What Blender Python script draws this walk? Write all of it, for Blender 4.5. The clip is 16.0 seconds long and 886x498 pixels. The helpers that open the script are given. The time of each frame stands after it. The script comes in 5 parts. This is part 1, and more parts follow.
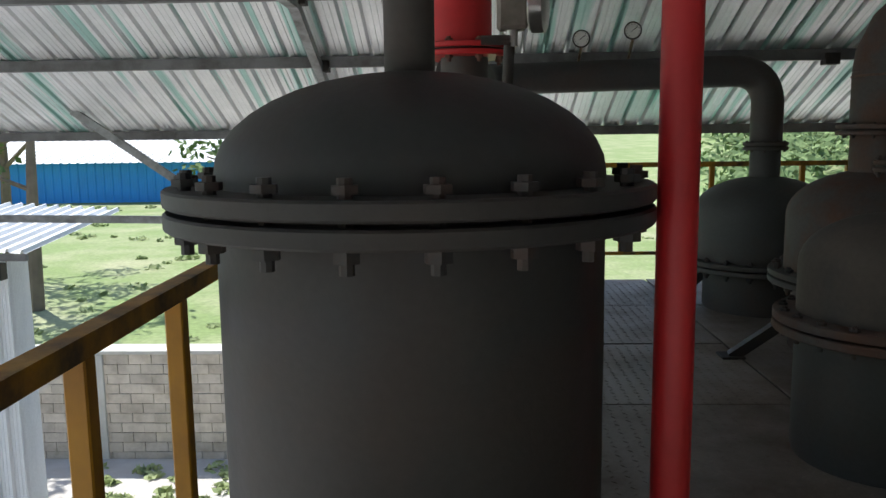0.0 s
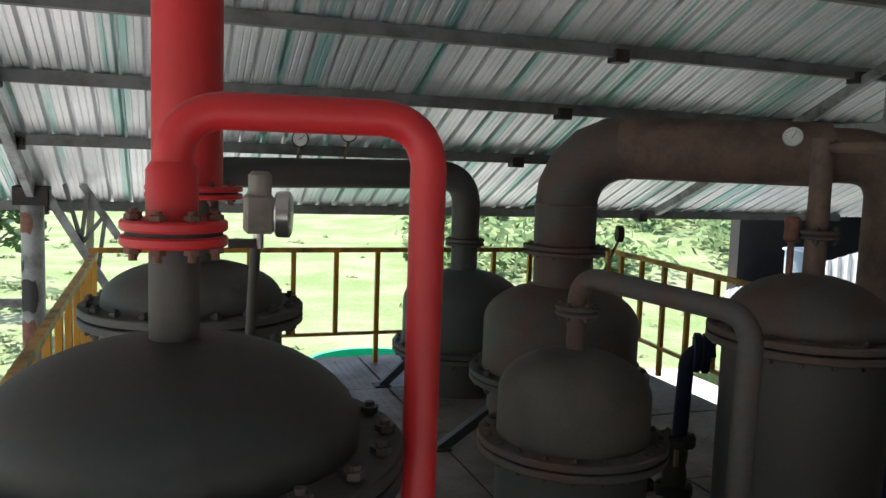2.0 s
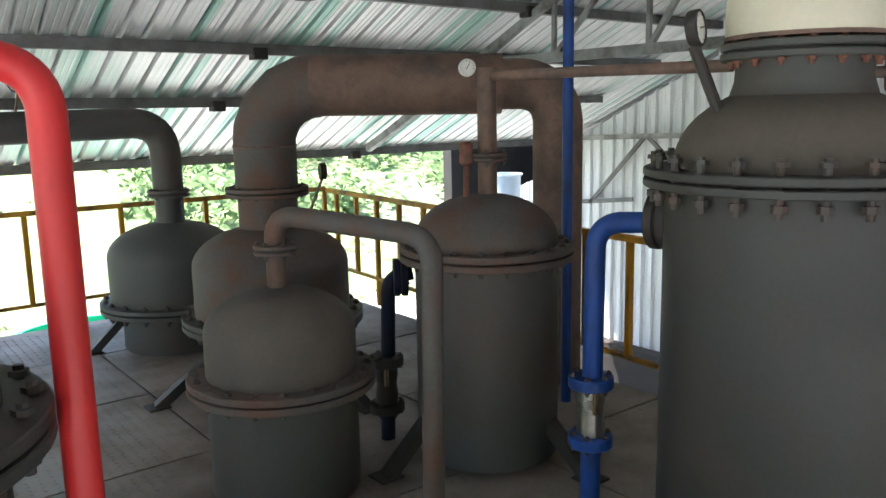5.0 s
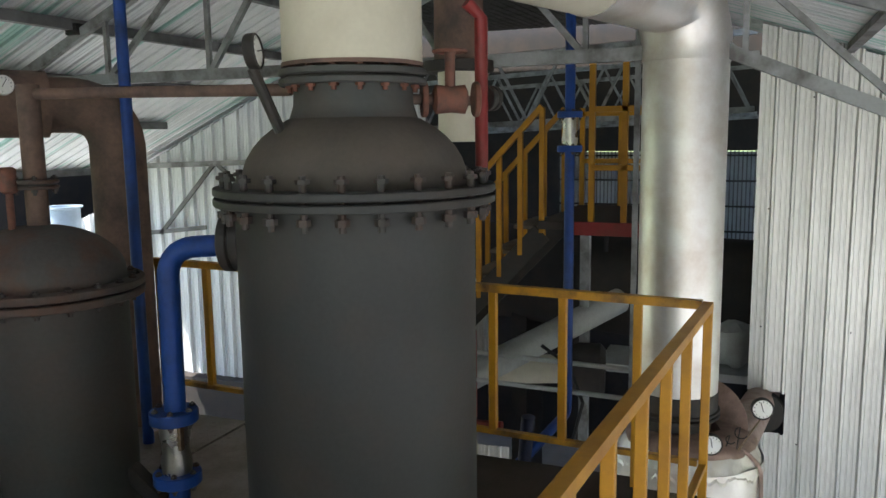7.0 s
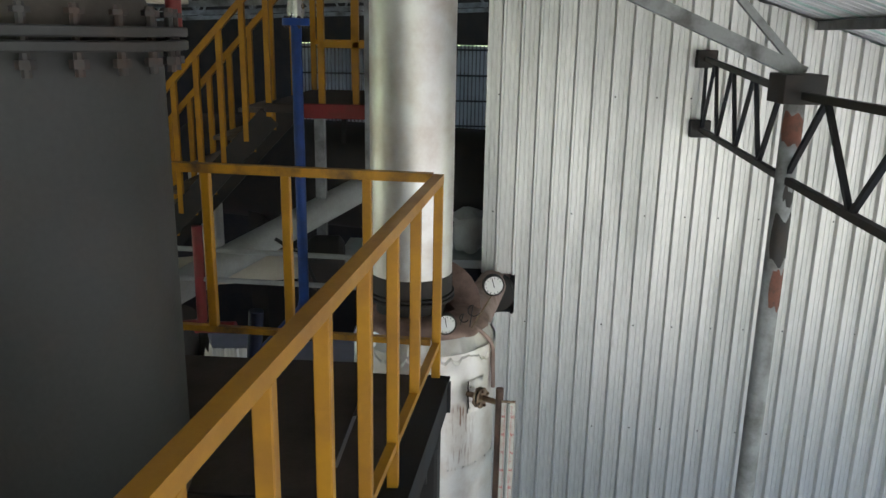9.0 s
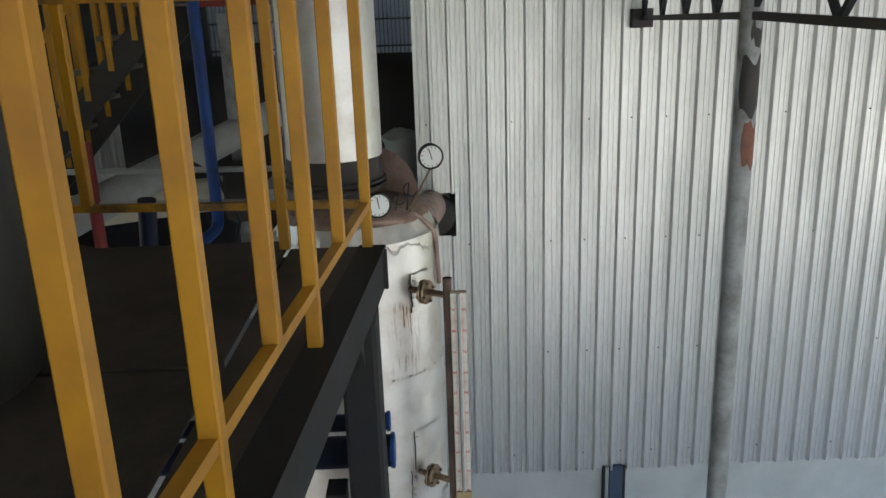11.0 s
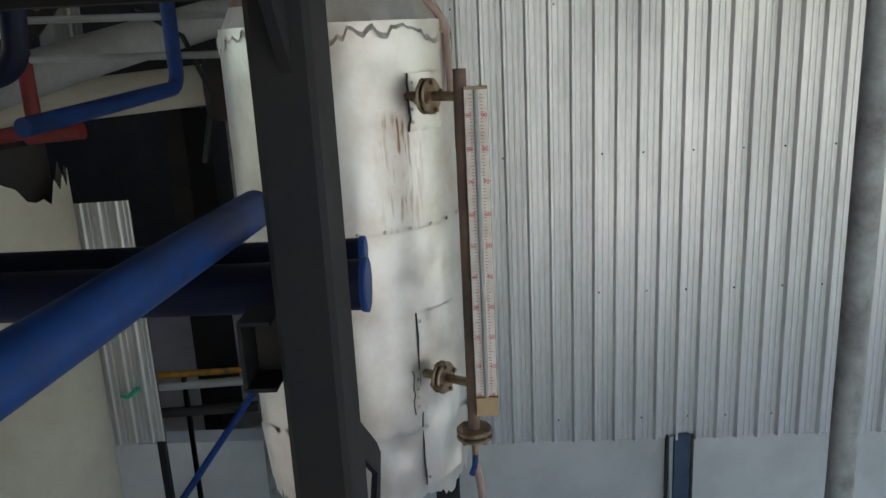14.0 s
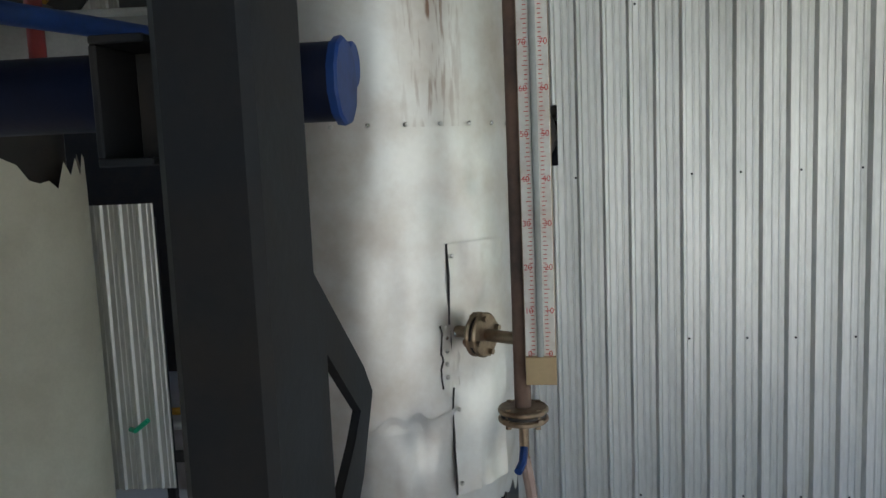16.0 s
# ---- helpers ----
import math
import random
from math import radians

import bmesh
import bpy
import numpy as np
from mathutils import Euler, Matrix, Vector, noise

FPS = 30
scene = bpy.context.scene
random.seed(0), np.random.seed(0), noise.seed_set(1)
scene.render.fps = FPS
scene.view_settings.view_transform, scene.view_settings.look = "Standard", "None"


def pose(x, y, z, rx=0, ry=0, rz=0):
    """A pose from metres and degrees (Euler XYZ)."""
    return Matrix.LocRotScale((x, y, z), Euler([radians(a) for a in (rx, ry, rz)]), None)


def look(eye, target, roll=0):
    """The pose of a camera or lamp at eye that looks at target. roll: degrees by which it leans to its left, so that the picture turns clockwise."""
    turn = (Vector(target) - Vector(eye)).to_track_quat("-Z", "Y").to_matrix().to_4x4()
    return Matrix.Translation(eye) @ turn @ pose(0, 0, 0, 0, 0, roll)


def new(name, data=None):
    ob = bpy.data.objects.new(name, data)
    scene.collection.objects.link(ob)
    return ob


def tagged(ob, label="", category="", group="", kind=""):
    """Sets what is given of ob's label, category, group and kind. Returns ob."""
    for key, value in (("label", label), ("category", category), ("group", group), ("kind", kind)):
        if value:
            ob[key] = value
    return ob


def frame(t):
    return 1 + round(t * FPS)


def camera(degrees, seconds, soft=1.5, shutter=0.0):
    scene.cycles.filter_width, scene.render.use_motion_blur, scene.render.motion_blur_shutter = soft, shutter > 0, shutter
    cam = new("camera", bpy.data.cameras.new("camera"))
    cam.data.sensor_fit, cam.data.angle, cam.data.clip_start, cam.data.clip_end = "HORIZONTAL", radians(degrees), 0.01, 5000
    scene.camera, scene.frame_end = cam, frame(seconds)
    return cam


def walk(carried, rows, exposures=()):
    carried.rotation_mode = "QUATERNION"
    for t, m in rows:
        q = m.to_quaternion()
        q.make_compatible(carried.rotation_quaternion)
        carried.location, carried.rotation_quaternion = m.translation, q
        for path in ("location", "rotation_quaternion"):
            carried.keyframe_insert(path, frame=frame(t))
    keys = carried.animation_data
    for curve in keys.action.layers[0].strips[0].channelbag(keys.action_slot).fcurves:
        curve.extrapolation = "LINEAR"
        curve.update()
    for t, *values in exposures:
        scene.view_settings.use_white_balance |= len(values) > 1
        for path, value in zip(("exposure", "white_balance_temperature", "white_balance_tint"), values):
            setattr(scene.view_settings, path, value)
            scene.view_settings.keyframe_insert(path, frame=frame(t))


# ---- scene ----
cam = camera(58.0, 16.0)
PATH = [
    (0, (0.026, -0.006, 1.146), (-0.038, 1.974, 0.865), -0.7),
    (0.5, (-0.053, 0.048, 1.284), (0.105, 2.011, 0.941), 1.0),
    (1, (-0.124, -0.009, 1.518), (0.331, 1.914, 1.207), 0.5),
    (1.5, (-0.056, -0.06, 1.574), (0.564, 1.829, 1.351), 1.2),
    (2, (-0.094, -0.092, 1.588), (0.565, 1.785, 1.383), 2.0),
    (2.5, (-0.112, -0.14, 1.592), (0.481, 1.757, 1.369), 2.5),
    (3, (-0.104, -0.174, 1.582), (0.444, 1.73, 1.311), 2.3),
    (3.5, (-0.076, -0.212, 1.579), (0.563, 1.66, 1.284), 1.3),
    (4, (-0.038, -0.225, 1.572), (0.766, 1.58, 1.261), 0.3),
    (4.5, (0.006, -0.229, 1.569), (0.997, 1.474, 1.225), -0.8),
    (5, (0.04, -0.216, 1.569), (1.257, 1.335, 1.23), -1.1),
    (5.2, (0.062, -0.211, 1.559), (1.374, 1.266, 1.249), -1.0),
    (7.3, (0.06, -0.214, 1.535), (1.93, 0.44, 1.261), -1.3),
    (7.5, (0.066, -0.202, 1.517), (1.952, 0.408, 1.254), -1.8),
    (8, (0.194, -0.22, 1.497), (2.11, 0.271, 1.2), -1.5),
    (8.5, (0.33, -0.251, 1.405), (2.27, 0.002, 0.99), 0.2),
    (8.7, (0.349, -0.246, 1.394), (2.283, -0.089, 0.913), 1.2),
    (10.8, (0.747, -0.204, 0.869), (2.656, -0.15, 0.275), -0.8),
    (11, (0.81, -0.238, 0.767), (2.726, -0.269, 0.195), -2.0),
    (11.5, (0.931, -0.252, 0.552), (2.824, -0.556, -0.018), -2.1),
    (12, (1.111, -0.258, 0.375), (3.008, -0.572, -0.176), -2.4),
    (12.5, (1.241, -0.29, 0.2), (3.1, -0.786, -0.349), -0.2),
    (13, (1.413, -0.218, 0.071), (3.335, -0.313, -0.474), 0.8),
    (13.5, (1.548, -0.287, -0.107), (3.488, -0.279, -0.595), -1.9),
    (13.6, (1.565, -0.305, -0.123), (3.503, -0.306, -0.615), -2.0),
    (14, (1.688, -0.32, -0.245), (3.618, -0.248, -0.767), -2.9),
    (14.5, (1.811, -0.307, -0.439), (3.77, -0.198, -0.831), -2.5),
    (15, (1.949, -0.352, -0.581), (3.919, -0.243, -0.911), -3.0),
    (15.5, (2.133, -0.323, -0.747), (4.103, -0.094, -1.008), -2.9),
    (16, (2.266, -0.366, -0.92), (4.236, -0.112, -1.157), -2.4),
]
walk(cam, [(t, look(eye, target, roll)) for t, eye, target, roll in PATH], [(0, 0.5), (0.5, 0.35), (1, 0.55), (2, 1.05), (3.5, 0.95), (4, 1.65), (4.5, 1.95), (5, 2.25), (7.3, 1.75), (8, 1.75), (8.7, 1.6), (11, 1.5), (12.5, 1.25), (14, 1.3), (16, 1.2)])

# ---- world, sun, exposure ----
world = bpy.data.worlds.new("world")
scene.world = world
world.use_nodes = True
wn = world.node_tree
sky = wn.nodes.new("ShaderNodeTexSky")
sky.sky_type = "NISHITA"
sky.sun_disc = False
sky.sun_elevation = radians(62)
sky.sun_rotation = radians(-40)
sky.air_density, sky.dust_density = 1.0, 1.0
wn.links.new(sky.outputs[0], wn.nodes["Background"].inputs[0])
wn.nodes["Background"].inputs[1].default_value = 0.15
sun_data = bpy.data.lights.new("sun", "SUN")
sun_data.energy, sun_data.angle, sun_data.color = 5.0, radians(0.6), (1.0, 0.96, 0.9)
sun = new("sun", sun_data)
sun_dir = Vector((math.sin(radians(-40)) * math.cos(radians(62)), math.cos(radians(-40)) * math.cos(radians(62)), math.sin(radians(62))))
sun.matrix_world = look(sun_dir * 30, (0, 0, 0))


# ---- materials ----
def mat(name, base, rough=0.6, metal=0.0, dirt=None, amount=0.5, scale=3.0, grain=60.0, bump=0.15, spread=0.12, spec=0.4, streak=1.0, rand=0.0):
    """Principled material with large stains (dirt colour) and fine grain, object coordinates in metres."""
    m = bpy.data.materials.new(name)
    m.use_nodes = True
    nt = m.node_tree
    p = nt.nodes["Principled BSDF"]
    geo = nt.nodes.new("ShaderNodeNewGeometry")
    mp = nt.nodes.new("ShaderNodeMapping")
    mp.inputs["Scale"].default_value = (1, 1, streak)
    nt.links.new(geo.outputs["Position"], mp.inputs[0])
    n1 = nt.nodes.new("ShaderNodeTexNoise")
    n1.inputs["Scale"].default_value, n1.inputs["Detail"].default_value, n1.inputs["Roughness"].default_value = scale, 6, 0.62
    n2 = nt.nodes.new("ShaderNodeTexNoise")
    n2.inputs["Scale"].default_value, n2.inputs["Detail"].default_value = grain, 3
    nt.links.new(mp.outputs[0], n1.inputs[0])
    nt.links.new(mp.outputs[0], n2.inputs[0])
    ramp = nt.nodes.new("ShaderNodeValToRGB")
    ramp.color_ramp.elements[0].position, ramp.color_ramp.elements[1].position = 0.42, 0.68
    ramp.color_ramp.elements[0].color = (0, 0, 0, 1)
    ramp.color_ramp.elements[1].color = (amount, amount, amount, 1)
    nt.links.new(n1.outputs[0], ramp.inputs[0])
    mix = nt.nodes.new("ShaderNodeMix")
    mix.data_type = "RGBA"
    mix.inputs["A"].default_value = (*base, 1)
    mix.inputs["B"].default_value = (*(dirt or [c * 0.6 for c in base]), 1)
    nt.links.new(ramp.outputs[0], mix.inputs["Factor"])
    hsv = nt.nodes.new("ShaderNodeHueSaturation")
    nt.links.new(mix.outputs["Result"], hsv.inputs["Color"])
    val = nt.nodes.new("ShaderNodeMapRange")
    val.inputs["To Min"].default_value, val.inputs["To Max"].default_value = 1 - spread, 1 + spread
    nt.links.new(n2.outputs[0], val.inputs[0])
    if rand:
        oi = nt.nodes.new("ShaderNodeObjectInfo")
        r = nt.nodes.new("ShaderNodeMapRange")
        r.inputs["To Min"].default_value, r.inputs["To Max"].default_value = 1 - rand, 1 + rand
        nt.links.new(oi.outputs["Random"], r.inputs[0])
        mul = nt.nodes.new("ShaderNodeMath")
        mul.operation = "MULTIPLY"
        nt.links.new(val.outputs[0], mul.inputs[0])
        nt.links.new(r.outputs[0], mul.inputs[1])
        nt.links.new(mul.outputs[0], hsv.inputs["Value"])
    else:
        nt.links.new(val.outputs[0], hsv.inputs["Value"])
    nt.links.new(hsv.outputs[0], p.inputs["Base Color"])
    rr = nt.nodes.new("ShaderNodeMapRange")
    rr.inputs["To Min"].default_value, rr.inputs["To Max"].default_value = max(rough - 0.12, 0.05), min(rough + 0.15, 1)
    nt.links.new(n1.outputs[0], rr.inputs[0])
    nt.links.new(rr.outputs[0], p.inputs["Roughness"])
    p.inputs["Metallic"].default_value = metal
    p.inputs["Specular IOR Level"].default_value = spec
    if bump:
        b = nt.nodes.new("ShaderNodeBump")
        b.inputs["Strength"].default_value, b.inputs["Distance"].default_value = bump, 0.004
        nt.links.new(n2.outputs[0], b.inputs["Height"])
        nt.links.new(b.outputs[0], p.inputs["Normal"])
    return m


GREY = mat("grey_tank_paint", (0.062, 0.065, 0.062), 0.6, dirt=(0.085, 0.06, 0.048), amount=0.75, scale=2.2, spread=0.15)
GREY_DARK = mat("dark_grey_tank_paint", (0.04, 0.041, 0.04), 0.55, dirt=(0.06, 0.044, 0.036), amount=0.75, scale=2.2, spread=0.15)
GREY_RUSTY = mat("grey_paint_rusty", (0.085, 0.078, 0.072), 0.7, dirt=(0.12, 0.06, 0.04), amount=0.95, scale=5, spread=0.2)
PIPE_RUST = mat("rusty_brown_pipe", (0.17, 0.105, 0.08), 0.75, dirt=(0.07, 0.055, 0.05), amount=0.9, scale=6, spread=0.2)
BOLT = mat("bolt_steel", (0.055, 0.052, 0.05), 0.6, dirt=(0.09, 0.045, 0.03), amount=0.7, scale=14)
BOLT_RUST = mat("bolt_rusty", (0.2, 0.08, 0.055), 0.75, dirt=(0.09, 0.06, 0.05), amount=0.8, scale=20)
RED = mat("red_pipe_paint", (0.56, 0.026, 0.03), 0.42, dirt=(0.42, 0.03, 0.03), amount=0.6, scale=4, spread=0.06, bump=0.05)
RED_DARK = mat("dark_red_paint", (0.22, 0.022, 0.022), 0.5, dirt=(0.14, 0.04, 0.03), amount=0.7, scale=6)
YELLOW = mat("yellow_rail_paint", (0.46, 0.215, 0.008), 0.45, dirt=(0.3, 0.13, 0.02), amount=0.7, scale=5, spread=0.08, bump=0.06)
YELLOW_WORN = mat("yellow_rail_worn", (0.5, 0.24, 0.02), 0.5, dirt=(0.08, 0.05, 0.03), amount=0.95, scale=7, spread=0.1)
BLUE = mat("blue_pipe_paint", (0.012, 0.055, 0.24), 0.45, dirt=(0.015, 0.035, 0.11), amount=0.9, scale=5, spread=0.12, bump=0.06, spec=0.3)
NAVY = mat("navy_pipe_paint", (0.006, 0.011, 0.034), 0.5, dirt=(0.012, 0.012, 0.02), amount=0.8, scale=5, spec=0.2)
STEEL = mat("dark_grey_structural_paint", (0.02, 0.022, 0.026), 0.62, dirt=(0.035, 0.029, 0.025), amount=0.7, scale=4, spread=0.1, spec=0.18)
SLATE = mat("slate_blue_paint", (0.05, 0.075, 0.12), 0.5, dirt=(0.03, 0.04, 0.06), amount=0.7, scale=6)
BLACK = mat("blackened_steel", (0.025, 0.024, 0.023), 0.6, dirt=(0.06, 0.04, 0.03), amount=0.6, scale=8)
GALV = mat("galvanised_sheet", (0.71, 0.7, 0.68), 0.42, metal=0.75, dirt=(0.56, 0.56, 0.54), amount=0.7, scale=3.0, spread=0.14, streak=0.2, rand=0.05, bump=0.08)
GALV_ROOF = mat("galvanised_roof_sheet", (0.78, 0.79, 0.8), 0.42, metal=0.45, dirt=(0.6, 0.62, 0.62), amount=0.8, scale=1.5, spread=0.08, bump=0.04)
TRUSS = mat("truss_grey_paint", (0.3, 0.31, 0.31), 0.55, dirt=(0.07, 0.06, 0.055), amount=0.85, scale=5, spread=0.12)


def teal_streaks(m):
    """Bluish-green tint in strips that follow the ribs of the roof sheets."""
    nt = m.node_tree
    p = nt.nodes["Principled BSDF"]
    src = p.inputs["Base Color"].links[0].from_socket
    geo = nt.nodes.new("ShaderNodeNewGeometry")
    mp = nt.nodes.new("ShaderNodeMapping")
    mp.inputs["Scale"].default_value = (11, 0.35, 0.35)
    nt.links.new(geo.outputs["Position"], mp.inputs[0])
    n = nt.nodes.new("ShaderNodeTexNoise")
    n.inputs["Scale"].default_value, n.inputs["Detail"].default_value = 1.0, 2
    nt.links.new(mp.outputs[0], n.inputs[0])
    r = nt.nodes.new("ShaderNodeMapRange")
    for k, v in zip(range(1, 5), (0.57, 0.64, 0.0, 0.6)):
        r.inputs[k].default_value = v
    nt.links.new(n.outputs[0], r.inputs[0])
    mix = nt.nodes.new("ShaderNodeMix")
    mix.data_type = "RGBA"
    mix.inputs["B"].default_value = (0.13, 0.46, 0.38, 1)
    nt.links.new(r.outputs[0], mix.inputs["Factor"])
    nt.links.new(src, mix.inputs["A"])
    nt.links.new(mix.outputs["Result"], p.inputs["Base Color"])


teal_streaks(GALV_ROOF)
GREY_DUST = mat("grey_paint_dusty", (0.1, 0.082, 0.068), 0.75, dirt=(0.07, 0.064, 0.06), amount=0.85, scale=3.5, spread=0.15)
# Darker copy of PLATE: soot, plus the tall tank's shade put into the colour
PLATE_SHADED = mat("chequer_plate_shaded_sooty", (0.075, 0.06, 0.05), 0.6, metal=0.15, dirt=(0.03, 0.025, 0.022), amount=0.85, scale=2.2, spread=0.15, rand=0.1, spec=0.2)
PURLIN = mat("purlin_steel", (0.17, 0.17, 0.17), 0.55, dirt=(0.06, 0.055, 0.05), amount=0.8, scale=4)
CREAM = mat("cream_insulation_jacket", (0.62, 0.58, 0.46), 0.6, dirt=(0.5, 0.45, 0.34), amount=0.6, scale=3, spread=0.05)
ALU = mat("aluminium_cladding", (0.74, 0.72, 0.69), 0.46, metal=0.9, dirt=(0.56, 0.48, 0.41), amount=0.8, scale=3.6, spread=0.05, bump=0.03)
ALU_DIRTY = mat("aluminium_cladding_sooty", (0.34, 0.23, 0.19), 0.55, metal=0.3, dirt=(0.16, 0.1, 0.08), amount=0.7, scale=9, spread=0.1)
COPPERY = mat("pinkish_lagged_pipe", (0.42, 0.3, 0.26), 0.6, metal=0.3, dirt=(0.25, 0.16, 0.13), amount=0.7, scale=6)
BRASS = mat("tarnished_flange_metal", (0.33, 0.25, 0.17), 0.42, metal=0.8, dirt=(0.17, 0.09, 0.06), amount=0.8, scale=20)
CHROME = mat("stainless_steel", (0.6, 0.58, 0.55), 0.28, metal=1.0, dirt=(0.4, 0.36, 0.32), amount=0.5, scale=10)
DIAL = mat("dial_white", (0.8, 0.8, 0.78), 0.35, dirt=(0.7, 0.68, 0.62), amount=0.5, bump=0)
SCALE_WHITE = mat("scale_white_enamel", (0.78, 0.76, 0.7), 0.4, dirt=(0.62, 0.5, 0.42), amount=0.7, scale=12, bump=0)
SCALE_RED = mat("scale_red_print", (0.6, 0.05, 0.04), 0.5, bump=0)
TAN = mat("tan_card", (0.5, 0.36, 0.2), 0.7)
PLATE = mat("chequer_plate", (0.25, 0.215, 0.185), 0.6, metal=0.15, dirt=(0.12, 0.085, 0.06), amount=0.85, scale=2.2, spread=0.15, rand=0.1)
CONCRETE = mat("cement_render", (0.56, 0.55, 0.51), 0.85, dirt=(0.4, 0.4, 0.37), amount=0.6, scale=2, spread=0.05)
FLOOR_C = mat("concrete_floor", (0.5, 0.49, 0.47), 0.85, dirt=(0.4, 0.38, 0.35), amount=0.8, scale=1.5)
# Near-black metal; shade in the hall and under the deck is put into it
DARK = mat("dark_shaded_metal", (0.03, 0.028, 0.027), 0.7, dirt=(0.07, 0.05, 0.04), amount=0.6, scale=3)
GREYPIPE = mat("pale_grey_pipe", (0.4, 0.41, 0.39), 0.55, dirt=(0.28, 0.27, 0.24), amount=0.7, scale=3)
GRASS = mat("grass_ground", (0.17, 0.24, 0.085), 0.95, dirt=(0.36, 0.36, 0.24), amount=0.7, scale=0.35, grain=9, spread=0.45, bump=0.4)
LEAF = mat("leaves", (0.1, 0.17, 0.05), 0.8, dirt=(0.05, 0.1, 0.03), amount=0.9, scale=0.8, grain=6, spread=0.4, rand=0.2)
SCRUB = mat("pale_scrub", (0.34, 0.4, 0.2), 0.85, dirt=(0.22, 0.3, 0.1), amount=0.8, scale=0.8, grain=6, spread=0.3)
# Lighter copy of LEAF for the far wood; distance haze is in the colour
HAZY_LEAF = mat("hazy_hillside_leaves", (0.17, 0.25, 0.1), 0.85, dirt=(0.1, 0.17, 0.06), amount=0.9, scale=0.5, grain=6, spread=0.3)
BARK = mat("bark", (0.2, 0.16, 0.12), 0.9)
BLUE_SHEET = mat("blue_sheet_wall", (0.03, 0.3, 0.75), 0.5, dirt=(0.04, 0.25, 0.6), amount=0.6, scale=0.6)
WHITE_SHEET = mat("white_sheet_wall", (0.75, 0.77, 0.78), 0.5, dirt=(0.62, 0.65, 0.66), amount=0.6, scale=1)
BLOCK = mat("cement_block", (0.6, 0.54, 0.46), 0.9, dirt=(0.36, 0.31, 0.25), amount=0.8, scale=3, rand=0.15)
GREEN_TUB = mat("green_plastic", (0.02, 0.45, 0.25), 0.4, dirt=(0.03, 0.35, 0.22), amount=0.5)
PALE_TUB = mat("pale_blue_drum", (0.45, 0.55, 0.65), 0.45)
CABLE = mat("black_cable", (0.02, 0.02, 0.02), 0.5, bump=0)
TREAD = mat("stair_tread_steel", (0.16, 0.14, 0.12), 0.6, metal=0.3, dirt=(0.1, 0.07, 0.05), amount=0.8)


def glass_mat():
    m = bpy.data.materials.new("clear_glass")
    m.use_nodes = True
    p = m.node_tree.nodes["Principled BSDF"]
    p.inputs["Base Color"].default_value = (0.8, 0.9, 0.85, 1)
    p.inputs["Roughness"].default_value = 0.05
    p.inputs["Transmission Weight"].default_value = 0.9
    return m


GLASS = glass_mat()


def rust_drips(m, y_mid, y_half, z_lo, z_hi):
    """Adds thin brown drip marks to a material within one strip of the wall of the vessel."""
    nt = m.node_tree
    p = nt.nodes["Principled BSDF"]
    src = p.inputs["Base Color"].links[0].from_socket
    geo = nt.nodes.new("ShaderNodeNewGeometry")
    sep = nt.nodes.new("ShaderNodeSeparateXYZ")
    nt.links.new(geo.outputs["Position"], sep.inputs[0])
    dy = nt.nodes.new("ShaderNodeMath")
    dy.operation = "SUBTRACT"
    dy.inputs[1].default_value = y_mid
    nt.links.new(sep.outputs["Y"], dy.inputs[0])
    ab = nt.nodes.new("ShaderNodeMath")
    ab.operation = "ABSOLUTE"
    nt.links.new(dy.outputs[0], ab.inputs[0])
    r1 = nt.nodes.new("ShaderNodeMapRange")
    for k, v in zip(range(1, 5), (0.0, y_half, 1.0, 0.0)):
        r1.inputs[k].default_value = v
    nt.links.new(ab.outputs[0], r1.inputs[0])
    r2 = nt.nodes.new("ShaderNodeMapRange")
    for k, v in zip(range(1, 5), (z_lo, z_hi, 0.0, 1.0)):
        r2.inputs[k].default_value = v
    nt.links.new(sep.outputs["Z"], r2.inputs[0])
    r3 = nt.nodes.new("ShaderNodeMapRange")
    for k, v in zip(range(1, 5), (z_hi, z_hi + 0.03, 1.0, 0.0)):
        r3.inputs[k].default_value = v
    nt.links.new(sep.outputs["Z"], r3.inputs[0])
    mp = nt.nodes.new("ShaderNodeMapping")
    mp.inputs["Scale"].default_value = (70, 70, 9)
    nt.links.new(geo.outputs["Position"], mp.inputs[0])
    n = nt.nodes.new("ShaderNodeTexNoise")
    n.inputs["Scale"].default_value, n.inputs["Detail"].default_value = 1.0, 3
    nt.links.new(mp.outputs[0], n.inputs[0])
    r4 = nt.nodes.new("ShaderNodeMapRange")
    for k, v in zip(range(1, 5), (0.5, 0.62, 0.12, 1.0)):
        r4.inputs[k].default_value = v
    nt.links.new(n.outputs[0], r4.inputs[0])
    last = r1.outputs[0]
    for other in (r2, r3, r4):
        mul = nt.nodes.new("ShaderNodeMath")
        mul.operation = "MULTIPLY"
        mul.use_clamp = True
        nt.links.new(last, mul.inputs[0])
        nt.links.new(other.outputs[0], mul.inputs[1])
        last = mul.outputs[0]
    mix = nt.nodes.new("ShaderNodeMix")
    mix.data_type = "RGBA"
    mix.inputs["B"].default_value = (0.2, 0.09, 0.045, 1)
    nt.links.new(last, mix.inputs["Factor"])
    nt.links.new(src, mix.inputs["A"])
    nt.links.new(mix.outputs["Result"], p.inputs["Base Color"])


ALU_DRIP = mat("aluminium_cladding_rust_drips", (0.74, 0.72, 0.69), 0.46, metal=0.85, dirt=(0.56, 0.48, 0.41), amount=0.8, scale=3.6, spread=0.05, bump=0.03)
rust_drips(ALU_DRIP, -0.11, 0.085, -1.15, -0.5)


